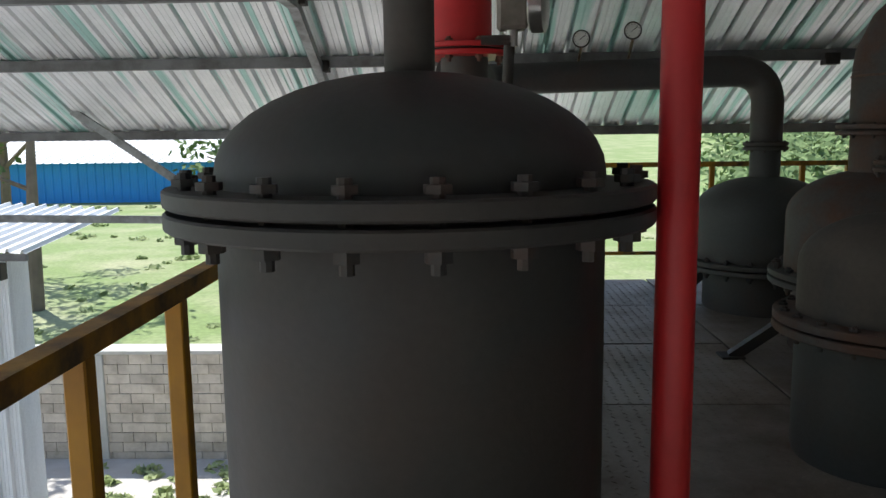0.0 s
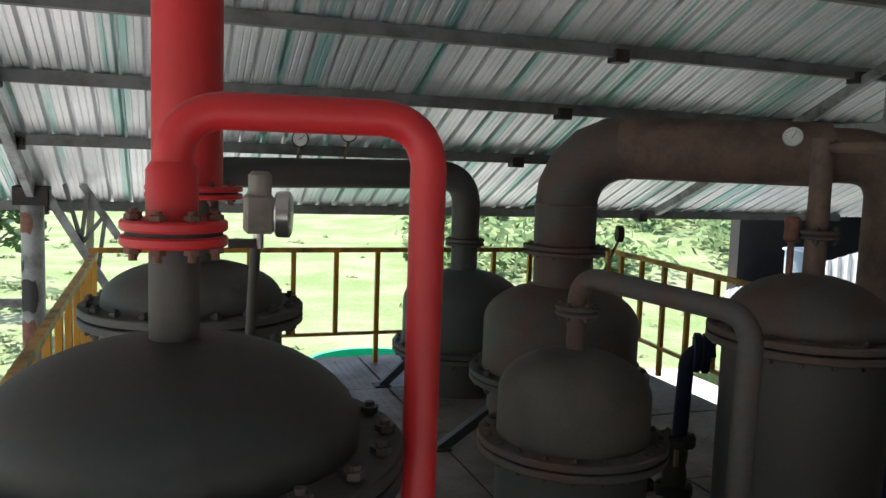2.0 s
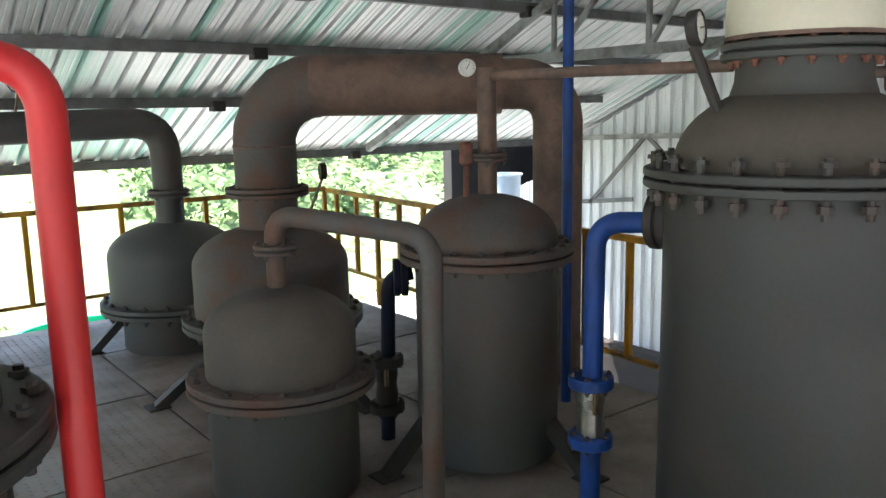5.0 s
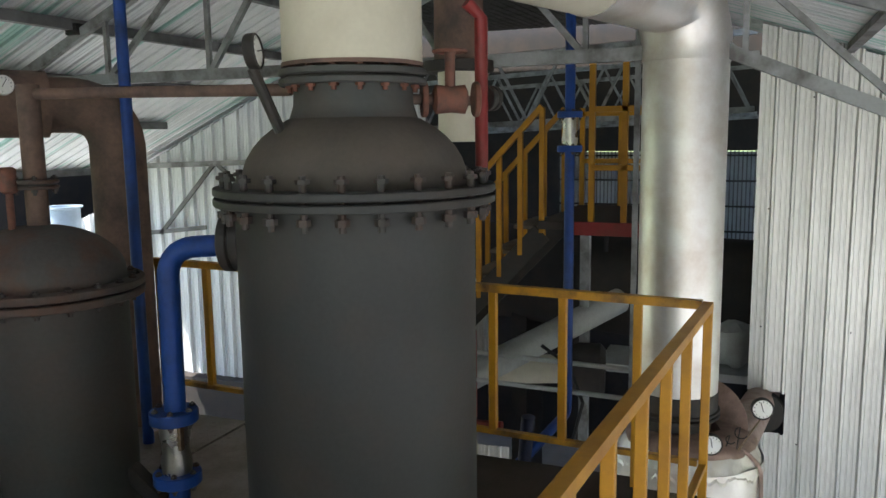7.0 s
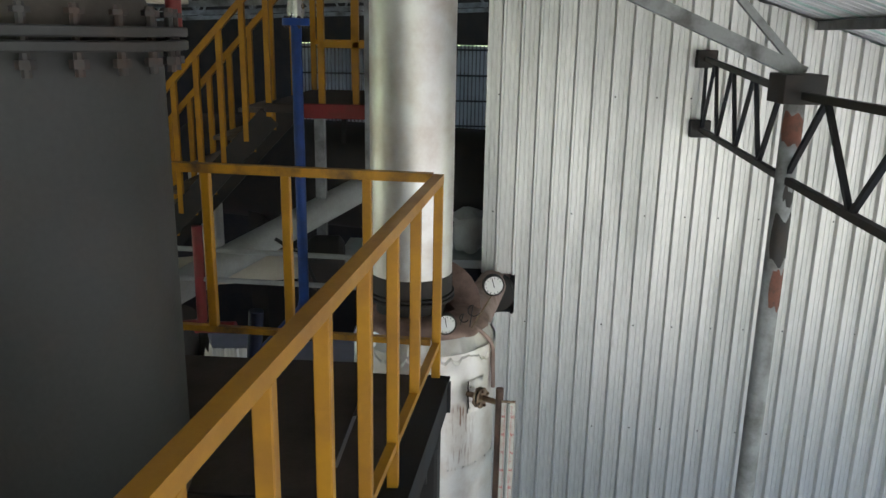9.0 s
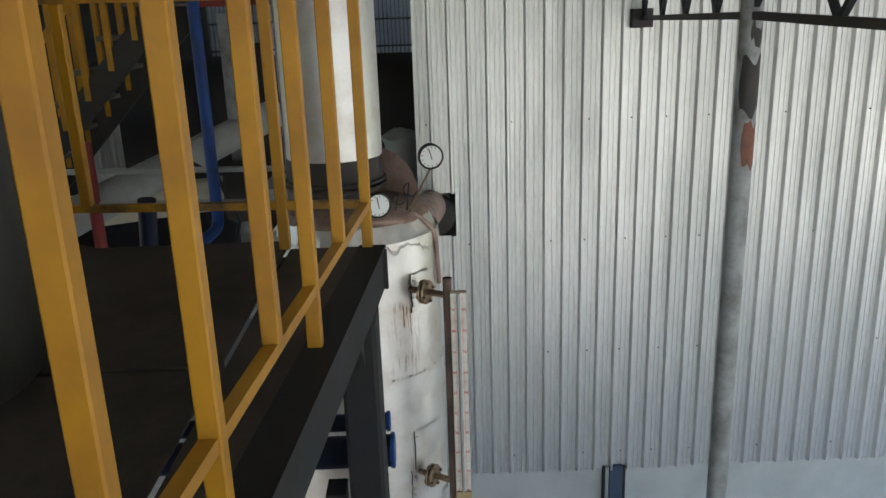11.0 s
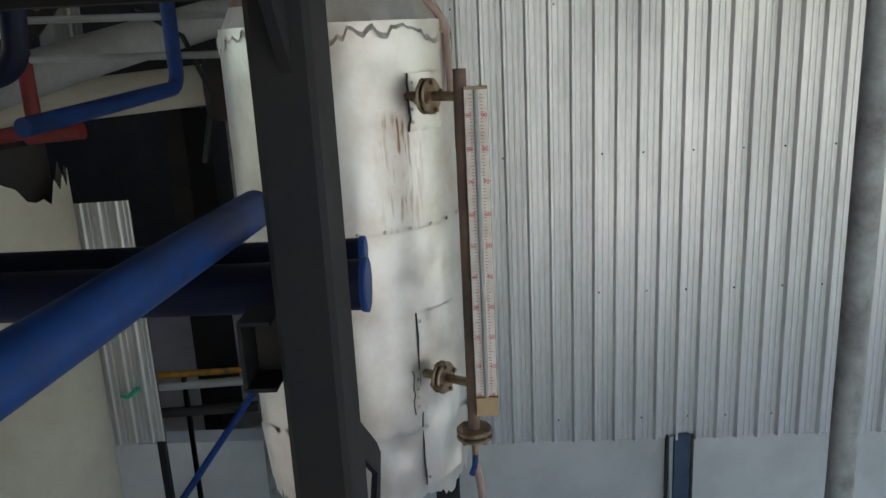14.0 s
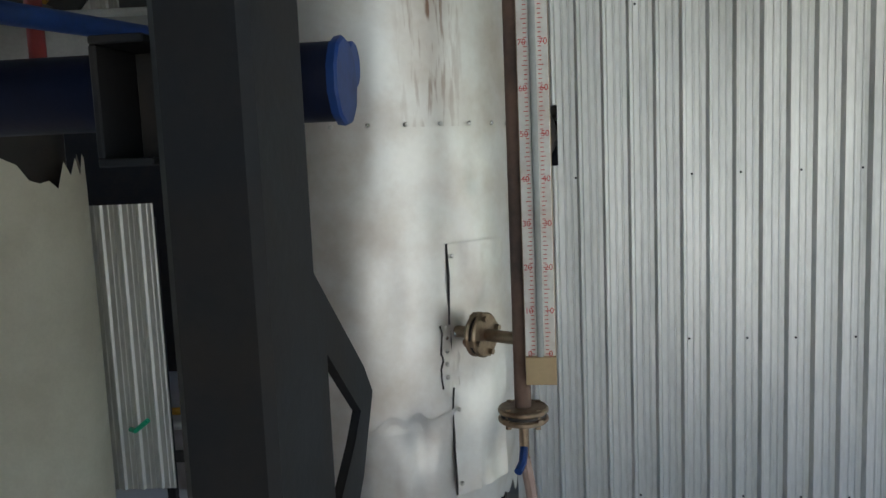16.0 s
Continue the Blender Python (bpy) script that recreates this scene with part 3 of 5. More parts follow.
# ---- ribbed sheet wall on a rendered base ----
def sheet_wall():
    wall = thing("wall_east", "galvanised ribbed sheet wall screwed to a rendered base", "wall", kind="structure")
    y, k = -0.155, 0
    while y > -9.0:
        w = 0.755
        bm = bmesh.new()
        if k == 0:
            w1 = 0.302
            corrugated(bm, (7.18, y, -3.27), (0, -1, 0), (0, 0, 1), (-1, 0, 0), w1, 3.27 - 1.02)
            corrugated(bm, (7.18, y, -0.66), (0, -1, 0), (0, 0, 1), (-1, 0, 0), w1, lambda s: roof_z(-0.155 - s) + 0.63)
            corrugated(bm, (7.18, y - w1, -3.27), (0, -1, 0), (0, 0, 1), (-1, 0, 0), w - w1, lambda s: roof_z(-0.44 - s) + 3.24)
        else:
            corrugated(bm, (7.18, y, -3.27 - 0.004 * (k % 3)), (0, -1, 0), (0, 0, 1), (-1, 0, 0), w + 0.02, lambda s, y=y: roof_z(y - s) + 3.24)
        sh = mesh_ob("sheet", bm, GALV, wall, smooth=False)
        sh.location.x = -0.002 * (k % 2)
        y -= w
        k += 1
    screw = data_of(lathe([(0.007, 0), (0.007, 0.004), (0.004, 0.008), (0, 0.008)], seg=8), "screw", STEEL)
    for row, z in enumerate((-3.1, -2.1, -1.1, -0.1, 0.9, 1.8)):
        for j in range(26):
            yy = -0.24 - j * 0.32 - 0.02 * ((j * 7 + row) % 3)
            if z < roof_z(yy) - 0.1 and not (z > -1.1 and z < -0.6 and yy > -0.5):
                shared("screw", screw, wall, Matrix.Translation((7.176, yy, z)) @ pose(0, 0, 0, 0, -90, 0))
    base = tagged(mesh_ob("wall_base", box((7.2, -9.0, GROUND_Z), (7.4, 9.2, -3.2)), CONCRETE), "pale grey rendered masonry plinth below the sheets", "wall", kind="structure")
    tagged(mesh_ob("trim_plinth_post", box((7.14, -1.9, GROUND_Z), (7.21, -1.78, -3.24)), SLATE), "slate-blue steel post let into the plinth", "post", kind="structure")
    part("post_edge", box((7.15, -1.93, GROUND_Z), (7.205, -1.905, -3.25)), BLACK, base)
    part("post_edge", box((7.145, -1.775, GROUND_Z), (7.205, -1.745, -3.25)), GREYPIPE, base, "pale bare edge of the post")
    part("post_edge", box((7.15, -1.742, GROUND_Z), (7.205, -1.725, -3.25)), BLACK, base)
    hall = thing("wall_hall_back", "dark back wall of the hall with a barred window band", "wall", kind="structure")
    # panels near-black: the shade of the hall is in their colour
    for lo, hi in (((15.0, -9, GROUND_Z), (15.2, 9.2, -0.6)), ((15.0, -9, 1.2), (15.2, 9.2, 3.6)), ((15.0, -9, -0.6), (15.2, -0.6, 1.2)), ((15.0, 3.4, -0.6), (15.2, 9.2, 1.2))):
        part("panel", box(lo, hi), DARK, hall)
    part("pale_panel", box((15.1, -0.58, -0.58), (15.18, 3.38, 1.18)), WHITE_SHEET, hall, "pale sheet panel behind the bars")
    rod = data_of(box((-0.012, -0.012, -0.6), (0.012, 0.012, 1.5), 0.002), "window_bar", TRUSS)
    for k in range(58):
        shared("window_bar", rod, hall, Matrix.Translation((15.05, -0.55 + 0.069 * k, -0.25)))
    for z in (-0.25, 0.2, 0.65, 1.1):
        part("window_rail", box((15.03, -0.6, z), (15.07, 3.4, z + 0.03)), DARK, hall)
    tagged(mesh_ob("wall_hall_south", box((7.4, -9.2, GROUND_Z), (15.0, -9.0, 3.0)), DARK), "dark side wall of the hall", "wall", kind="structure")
    # end wall added so that no daylight leaks into the hall
    tagged(mesh_ob("wall_hall_north", box((7.62, 9.2, GROUND_Z), (15.2, 9.4, 3.2)), DARK), "added dark end wall that keeps daylight out of the hall", "wall", kind="structure")
    # half-height wall out of view, added to hold back light from the south
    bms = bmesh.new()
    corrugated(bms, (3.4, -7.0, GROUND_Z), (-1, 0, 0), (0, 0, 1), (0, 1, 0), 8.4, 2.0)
    tagged(mesh_ob("wall_south", bms, GALV, smooth=False), "unseen half-height ribbed sheet wall added to cut south light", "wall", kind="structure")
    # unseen wall, added to cut the west light below the deck
    tagged(mesh_ob("wall_added_under_deck", box((-0.62, 0.3, GROUND_Z), (-0.5, 7.0, -0.2)), DARK), "unseen dark wall added below the deck edge to block west light", "wall", kind="structure")
    # added wall; its near-black colour stands for shade below the white sheets
    tagged(mesh_ob("wall_hall_west", box((7.42, 2.9, GROUND_Z), (7.58, 9.2, -1.25)), DARK), "added near-black lower wall for the shade inside the hall", "wall", kind="structure")
    bmr = bmesh.new()
    corrugated(bmr, (7.3, -9, 3.3), (0, 1, 0), (1, 0, 0.02), (0, 0, 1), 18.5, 7.45)
    tagged(mesh_ob("ceiling_hall", bmr, PURLIN, smooth=False), "dark ribbed roof over the neighbouring hall", "roof", kind="structure")


sheet_wall()


def bright_sheet_wall():
    """White-lit outer sheet wall past the east rail."""
    wall = thing("wall_north_east", "white ribbed sheet wall in full daylight", "wall", kind="structure")
    for k in range(-3, 5):
        y0 = 7.0 - 0.8 * k
        bm = bmesh.new()
        corrugated(bm, (7.6 + 0.002 * (k % 2), y0, -1.76), (0, -1, 0), (0, 0, 1), (-1, 0, 0), 0.81, lambda s, y0=y0: (min(roof_z(y0 - s), 2.3) - 0.1 if y0 - s < 6.6 else 0.8 + 0.36 * (7.0 - y0 + s)) + 1.76)
        mesh_ob("sheet", bm, WHITE_SHEET, wall, smooth=False)


bright_sheet_wall()


def wall_braces():
    """Angle-steel braces before the white wall."""
    b = thing("wall_brace", "grey angle-steel brace frame standing before the white wall", "brace")
    part("top_rail", bar((7.5, 7.2, 1.2), (7.5, 4.9, 1.27), 0.03, 0.06), TRUSS, b)
    part("bottom_rail", bar((7.5, 7.2, 0.36), (7.5, 5.7, 0.52), 0.03, 0.05), PURLIN, b)
    part("diagonal", bar((7.5, 5.55, 1.24), (7.5, 6.35, 0.43), 0.03, 0.045), PURLIN, b)
    part("diagonal", bar((7.5, 5.5, 1.24), (7.5, 4.9, 0.75), 0.03, 0.04), PURLIN, b)


wall_braces()


def hall_truss(x):
    """A lattice truss over the hall, seen through the opening above the upper stair."""
    t = thing("roof_truss", "grey lattice truss under the hall roof", "truss", "hall trusses")
    part("bottom_chord", bar((x, -0.1, 1.75), (x, 6.0, 1.5), 0.05, 0.06), TRUSS, t)
    part("top_chord", bar((x, -0.1, 2.5), (x, 6.0, 2.2), 0.05, 0.06), TRUSS, t)
    for k in range(8):
        y = -0.05 + 0.75 * k
        part("web", bar((x, y, 1.74 - 0.03 * k), (x, y + 0.38, 2.47 - 0.035 * k), 0.03), TRUSS, t)
        part("web", bar((x, y + 0.38, 2.47 - 0.035 * k), (x, y + 0.75, 1.72 - 0.03 * k), 0.03), TRUSS, t)


for x in (8.6, 11.0, 13.2):
    hall_truss(x)


# ---- platform ----
def platform():
    deck = thing("floor_platform", "worn chequer-plate steel deck of the raised platform", "floor", kind="structure")
    xs, ys = (-0.62, 0.4, 1.42, 2.5, 3.56), (0.25, 1.3, 2.35, 3.3, 4.3, 5.3, 6.28)
    for i in range(4):
        for j in range(6):
            bm = box((xs[i] + 0.007, ys[j] + 0.007, -0.008), (xs[i + 1] - 0.007, ys[j + 1] - 0.007, 0.0 + 0.002 * ((i + j) % 2)), 0.002)
            # front row takes the copy with shade in its colour
            mesh_ob("deck_plate", bm, PLATE_SHADED if j == 0 else PLATE, deck, smooth=False)
    mesh_ob("deck_plate", box((-0.62, -0.78, -0.008), (0.28, 0.242, 0.0), 0.002), PLATE, deck, smooth=False)
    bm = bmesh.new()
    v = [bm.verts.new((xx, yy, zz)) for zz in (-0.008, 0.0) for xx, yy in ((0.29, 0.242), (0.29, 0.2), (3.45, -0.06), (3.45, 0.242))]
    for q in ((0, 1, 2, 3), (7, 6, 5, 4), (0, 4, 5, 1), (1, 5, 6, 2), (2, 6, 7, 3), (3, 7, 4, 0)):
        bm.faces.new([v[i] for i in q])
    mesh_ob("deck_plate", bm, PLATE_SHADED, deck, smooth=False)
    # dark sheet added so sunlit ground does not shine through the plate gaps
    mesh_ob("deck_gap_block", box((-0.6, 0.3, -0.03), (3.54, 6.25, -0.015), 0.002), DARK, deck, smooth=False)
    # raised lozenges where the deck shows closest
    bm = bmesh.new()
    for i in range(58):
        for j in range(88):
            x, y = 0.45 + i * 0.053, 2.3 + j * 0.044
            if y > 6.2:
                continue
            a = math.pi / 4 if (i + j) % 2 else -math.pi / 4
            d, s = Vector((math.cos(a), math.sin(a), 0)) * 0.016, Vector((-math.sin(a), math.cos(a), 0)) * 0.0045
            c = Vector((x, y, 0.0025))
            v = [bm.verts.new(c + d), bm.verts.new(c + s), bm.verts.new(c - d), bm.verts.new(c - s), bm.verts.new(c + Vector((0, 0, 0.0025)))]
            for k in range(4):
                bm.faces.new((v[k], v[(k + 1) % 4], v[4]))
    tagged(mesh_ob("chequer_pattern", bm, PLATE, deck, smooth=False), kind="stuff")
    frame_ = thing("platform_frame", "dark grey painted steel beams and columns carrying the deck", "steel frame", kind="structure")
    for a, b in (((0.28, 0.195, -0.074), (3.41, -0.07, -0.074)), ((-0.6, 6.25, -0.1), (3.6, 6.25, -0.1)), ((0.3, 3.2, -0.1), (3.5, 3.2, -0.1))):
        bm = bmesh.new()
        bm_bar(bm, a, b, 0.012, 0.13)
        for dz in (0.062, -0.062):
            bm_bar(bm, Vector(a) + Vector((0, 0.03, dz)), Vector(b) + Vector((0, 0.03, dz)), 0.07, 0.012)
        part("beam", bm, STEEL, frame_)
    for x, y0 in ((-0.58, 0.22), (3.4, 0.0)):
        part("beam", bar((x, y0, -0.09), (x, 6.2, -0.09), 0.08, 0.13), STEEL, frame_)
    part("end_plate", box((3.395, -0.09, -0.14), (3.407, 0.0, 0.0), 0.002), STEEL, frame_)
    for x, y in ((3.205, 0.0), (3.4, 6.1), (-0.5, 6.1), (-0.5, 0.2)):
        part("column", box((x - 0.1, y - 0.058, GROUND_Z + 0.05), (x + 0.1, y + 0.058, -0.145), 0.012), STEEL, frame_)
    bm = bmesh.new()
    v = [bm.verts.new((xx, yy, zz)) for yy in (-0.02, 0.0) for xx, zz in ((3.104, -0.142), (2.96, -0.142), (3.104, -0.3))]
    for q in ((0, 1, 2), (3, 5, 4), (0, 3, 4, 1), (1, 4, 5, 2), (2, 5, 3, 0)):
        bm.faces.new([v[i] for i in q])
    part("gusset", bm, STEEL, frame_)
    bm = bmesh.new()
    outer = ((3.3, -1.06), (3.585, -1.28), (3.64, -1.34), (3.54, -1.46), (3.3, -1.62))
    inner = ((3.362, -1.2), (3.5, -1.31), (3.545, -1.345), (3.49, -1.385), (3.362, -1.45))
    v = [[bm.verts.new((xx, yy, zz)) for xx, zz in ring] for yy in (-0.05, -0.035) for ring in (outer, inner)]
    for k in range(5):
        l = (k + 1) % 5
        bm.faces.new((v[0][k], v[0][l], v[1][l], v[1][k]))
        bm.faces.new((v[2][k], v[3][k], v[3][l], v[2][l]))
        bm.faces.new((v[0][k], v[2][k], v[2][l], v[0][l]))
        bm.faces.new((v[1][k], v[1][l], v[3][l], v[3][k]))
    part("side_bracket", bm, STEEL, frame_)
    part("bracket_back", box((3.36, 0.01, -1.6), (3.56, 0.02, -1.2)), BOLT_RUST, frame_, "rusty plate behind the bracket's opening")
    # kick plate under the rail feet
    part("edge_angle", bar((0.28, 0.225, 0.002), (3.44, -0.04, 0.002), 0.09, 0.01), STEEL, frame_)


platform()


def stairs():
    st = thing("stairs", "steep dark steel stair down from the platform", "stairs", kind="structure")
    n = 22
    for k in range(n):
        z = -0.2 * (k + 1)
        x = 0.28 + 0.1765 * k
        part("tread", box((x, -0.74, z - 0.03), (x + 0.2, -0.08, z), 0.003), TREAD, st)
    for y in (-0.76, -0.06):
        part("stringer", bar((0.25, y, -0.06), (0.28 + 0.1765 * n, y, -0.2 * n + 0.0), 0.02, 0.18), STEEL, st)


stairs()


def railing(name, a, b, at, label, top=(0.835, 0.835), low=(0.15, 0.15), w=0.036, worn=YELLOW, long_every=3):
    """A square-tube guard rail from a to b: uprights at the given distances from a, every few of them reaching the deck."""
    r = thing(name, label, "railing", "platform rails")
    a, b = Vector(a), Vector(b)
    run = (b - a).length
    up = Vector((0, 0, 1))
    part("top_rail", bar(a + up * top[0], b + up * top[1], w * 1.1, w), worn, r)
    part("bottom_rail", bar(a + up * low[0], b + up * low[1], w * 0.8, w * 0.7), worn, r)
    for k, d in enumerate(at):
        f = d / run
        hi = top[0] + (top[1] - top[0]) * f - w / 2
        foot = 0.0 if k % long_every == 0 or k == len(at) - 1 else low[0] + (low[1] - low[0]) * f + w * 0.3
        p = a.lerp(b, f)
        part("post", box(p + Vector((-w / 2, -w / 2, foot)), p + Vector((w / 2, w / 2, hi)), 0.003), YELLOW, r)
    return r


railing("guard_rail", (3.43, -0.025, 0), (0.5, 0.226, 0), [0.0, 0.48, 0.84, 1.18, 1.53, 1.86, 2.19, 2.52, 2.9], "yellow painted square-tube guard rail along the deck edge", long_every=2)
railing("guard_rail", (3.45, 0.0, 0), (3.62, 6.0, 0), [0.26 + 0.328 * k for k in range(18)], "yellow painted guard rail with brown rust on the top tube", (0.835, 0.9), (0.15, 0.235), worn=YELLOW_WORN)
railing("guard_rail", (3.61, 6.04, 0), (-0.6, 6.04, 0), [0.0] + [0.1 + 0.333 * k for k in range(1, 12)], "yellow painted guard rail at the far deck edge", (0.912, 0.912), (0.245, 0.245), worn=YELLOW_WORN)
railing("guard_rail", (-0.555, 0.0, 0), (-0.555, 6.0, 0), [0.02] + [0.33 + 0.4 * k for k in range(15)], "yellow guard rail with a dark brown worn top tube", (0.835, 0.89), (0.15, 0.23), worn=YELLOW_WORN, long_every=1)


# ---- pressure tanks ----
BOLT_BIG = bolt_mesh(0.012, 0.105, BOLT)
BOLT_LONG = bolt_mesh(0.013, 0.135, BOLT)
BOLT_MID = bolt_mesh(0.01, 0.085, BOLT)
BOLT_SMALL = bolt_mesh(0.007, 0.06, BOLT)
BOLT_STUB = bolt_mesh(0.008, 0.03, BRASS)
BOLT_RED = bolt_mesh(0.009, 0.07, BOLT_RUST)


def tank(name, label, c, r, rf, seam, top, bottom, n_bolts, thick=0.03, lower_r=None, straight=0.05, material=GREY, fl_mat=GREY, bolt=None, legs=0, leg_out=0.25, head=0.0, head_mat=None, head_r=None):
    """A vertical vessel with a bolted body flange at height seam and a dished head."""
    x, y = c
    t = thing(name, label, "tank", "process tanks")
    lr = lower_r or r
    part("shell", lathe([(lr * 0.98, bottom), (lr, bottom + 0.02), (lr, seam - 0.006)], (x, y, 0), 64), material, t)
    part("head", lathe(dome_profile(head_r or r, seam + 0.004, top - seam, max(straight, head)), (x, y, 0), 64), head_mat or material, t, "dished head with brownish dust")
    flange_pair(t, (x, y, seam), rf, thick, fl_mat, n_bolts, bolt or BOLT_BIG)
    for k in range(legs):
        a = math.tau * (k + 0.4) / legs
        d = Vector((math.cos(a), math.sin(a), 0))
        p = Vector((x, y, 0)) + d * (lr - 0.01)
        part("leg", bar(p + Vector((0, 0, 0.22)), p + d * leg_out, 0.07, 0.05), BLACK, t)
        part("foot", box(p + d * leg_out - Vector((0.06, 0.06, 0)), p + d * leg_out + Vector((0.06, 0.06, 0.012))), BLACK, t)
    return t


TANK_A, TANK_B = (-0.076, 1.44), (0.015, 3.1)
ta = tank("pressure_tank", "dark grey steel tank with bolted flange and domed lid", TANK_A, 0.345, 0.43, 1.03, 1.255, 0.0, 20, material=GREY_DARK, fl_mat=GREY_DARK)
tb = tank("pressure_tank", "dark grey domed steel tank carrying a red pipe", TANK_B, 0.335, 0.415, 1.0, 1.2, 0.0, 20)
for t, c, z0, z1, r, fr, m2 in ((ta, TANK_A, 1.23, 1.452, 0.045, 0.095, RED), (tb, TANK_B, 1.16, 1.46, 0.09, 0.18, RED)):
    part("nozzle", tube([(*c, z0), (*c, z1 - 0.02)], r, seg=32), GREY, t)
    flange_pair(t, (*c, z1), fr, 0.02, RED, 8, BOLT_RED, names=("nozzle_flange", "nozzle_flange"))

# red pipework over the front tanks
rp = thing("red_pipe", "bright red painted pipe looping from tank lid to deck", "pipe")
part("pipe", tube([(-0.08, 1.44, 1.46), (-0.08, 1.44, 1.675), (0.385, 1.372, 1.675), (0.385, 1.372, 0.0)], 0.035, 0.09, 24), RED, rp)
part("reducer", lathe([(0.046, 0), (0.046, 0.11), (0.037, 0.125)], (-0.08, 1.44, 1.455), 28), RED, rp)
part("floor_collar", lathe(disc_profile(0.07, 0.003, 0.018), (0.385, 1.372, 0), 24), RED, rp)
rp2 = thing("red_pipe", "thick red painted vertical pipe rising to the roof", "pipe")
part("pipe", tube([(-0.01, 3.1, 1.48), (-0.01, 3.1, 2.9), (-0.01, 3.1, 3.4)], 0.13, seg=36), RED, rp2)

tf = tank("pressure_tank", "dark grey short domed tank near the far rail", (1.945, 5.25), 0.43, 0.5, 0.3, 0.86, 0.0, 20, lower_r=0.36, head=0.33, legs=3, leg_out=0.22)
part("nozzle", tube([(1.945, 5.25, 0.82), (1.945, 5.25, 1.04)], 0.095, seg=32), GREY, tf)
flange_pair(tf, (1.945, 5.25, 1.055), 0.14, 0.022, GREY, 8, BOLT_SMALL, names=("nozzle_flange", "nozzle_flange"))
fp = thing("grey_pipe", "dark grey pipe arching between two tanks under the roof", "pipe")
part("pipe", tube([(1.945, 5.25, 1.07), (1.945, 5.25, 1.535), (0.12, 5.3, 1.5), (0.0, 3.7, 1.42), (0.0, 3.2, 1.38)], 0.1, 0.2, 28), GREY, fp)

tg = tank("pressure_tank", "grey domed tank with a wide rusty outlet pipe", (2.028, 3.9), 0.434, 0.507, 0.437, 0.965, 0.06, 20, lower_r=0.4, head=0.3, material=GREY_RUSTY, legs=3, leg_out=0.28)
part("nozzle", tube([(2.028, 3.9, 0.92), (2.028, 3.9, 1.14)], 0.165, seg=40), GREY_RUSTY, tg)
flange_pair(tg, (2.028, 3.9, 1.15), 0.23, 0.022, GREY_RUSTY, 12, BOLT_SMALL, names=("nozzle_flange", "nozzle_flange"))
gp = thing("rusty_duct", "wide brown rusty steel pipe with a mitred elbow", "pipe")
part("riser", tube([(2.028, 3.9, 1.13), (2.028, 3.9, 1.42)], 0.172, seg=40), GREY_RUSTY, gp)
part("weld_seam", lathe([(0.174, -0.006), (0.178, 0), (0.174, 0.006)], (2.028, 3.9, 1.4), 40), PIPE_RUST, gp)
mitre = lambda a: Vector((2.028, 3.9, 1.42)) + Vector((0.82, -0.57, 0)) * (0.3 * (1 - math.cos(a))) + Vector((0, 0, 0.3 * math.sin(a)))
part("elbow", tube([(2.028, 3.9, 1.41)] + [mitre(radians(a)) for a in (12, 34, 56, 78, 90)], 0.173, seg=40), GREY_RUSTY, gp)
part("run", tube([(2.24, 3.73, 1.72), (3.1, 3.14, 1.715)], 0.165, seg=40), PIPE_RUST, gp)
part("drop", tube(pipe_points([(3.05, 3.18, 1.715), (3.37, 2.96, 1.71), (3.37, 2.96, 0.4)], 0.2) + [Vector((3.37, 2.96, -0.4))], 0.14, seg=36), PIPE_RUST, gp)

tc = tank("pressure_tank", "grey domed tank with a dusty brown flange", (1.496, 2.75), 0.312, 0.39, 0.483, 0.865, 0.0, 20, head=0.2, head_mat=GREY_DUST, fl_mat=GREY_RUSTY, bolt=BOLT_MID)
part("nozzle", tube([(1.498, 2.76, 0.84), (1.498, 2.76, 1.0)], 0.04, seg=24), GREY_RUSTY, tc)
flange_pair(tc, (1.498, 2.76, 1.026), 0.09, 0.016, GREY_RUSTY, 6, BOLT_SMALL, names=("nozzle_flange", "nozzle_flange"))
cp = thing("grey_pipe", "thin brown-grey pipe bending down in front of the tank", "pipe")
part("pipe", tube([(1.498, 2.76, 1.03), (1.498, 2.76, 1.17), (1.79, 2.08, 1.12), (1.75, 2.05, 0.0)], 0.042, 0.1, 20), GREY_RUSTY, cp)

td = tank("pressure_tank", "grey steel tank with rust-brown flanged lid", (2.348, 2.415), 0.318, 0.385, 0.96, 1.21, 0.05, 20, fl_mat=GREY_RUSTY, head_mat=GREY_RUSTY, bolt=BOLT_MID, legs=3, leg_out=0.2)
part("nozzle", tube([(2.36, 2.415, 1.17), (2.36, 2.415, 1.75)], 0.042, seg=24), PIPE_RUST, td)
flange_pair(td, (2.36, 2.415, 1.37), 0.085, 0.014, GREY_RUSTY, 4, BOLT_SMALL, names=("nozzle_flange", "nozzle_flange"))
rt = thing("rusty_pipe", "thin red-brown rusty pipe joining the tank tops", "pipe")
part("pipe", tube([(2.36, 2.415, 1.715), (2.42, 1.9, 1.71), (2.45, 1.3, 1.7)], 0.021, 0.05, 16), PIPE_RUST, rt)

TANK_E = (2.452, 1.06)
te = tank("pressure_tank", "tall grey steel tank with a bolted flange and cream riser", TANK_E, 0.4, 0.468, 1.352, 1.64, 0.0, 24, thick=0.026, straight=0.035, head_r=0.375, bolt=BOLT_LONG, material=GREY_DARK, fl_mat=GREY_DARK, head_mat=GREY_DUST)
part("neck", lathe([(0.235, 1.57), (0.212, 1.6), (0.199, 1.64), (0.195, 1.71)], (*TANK_E, 0), 40), GREY, te)
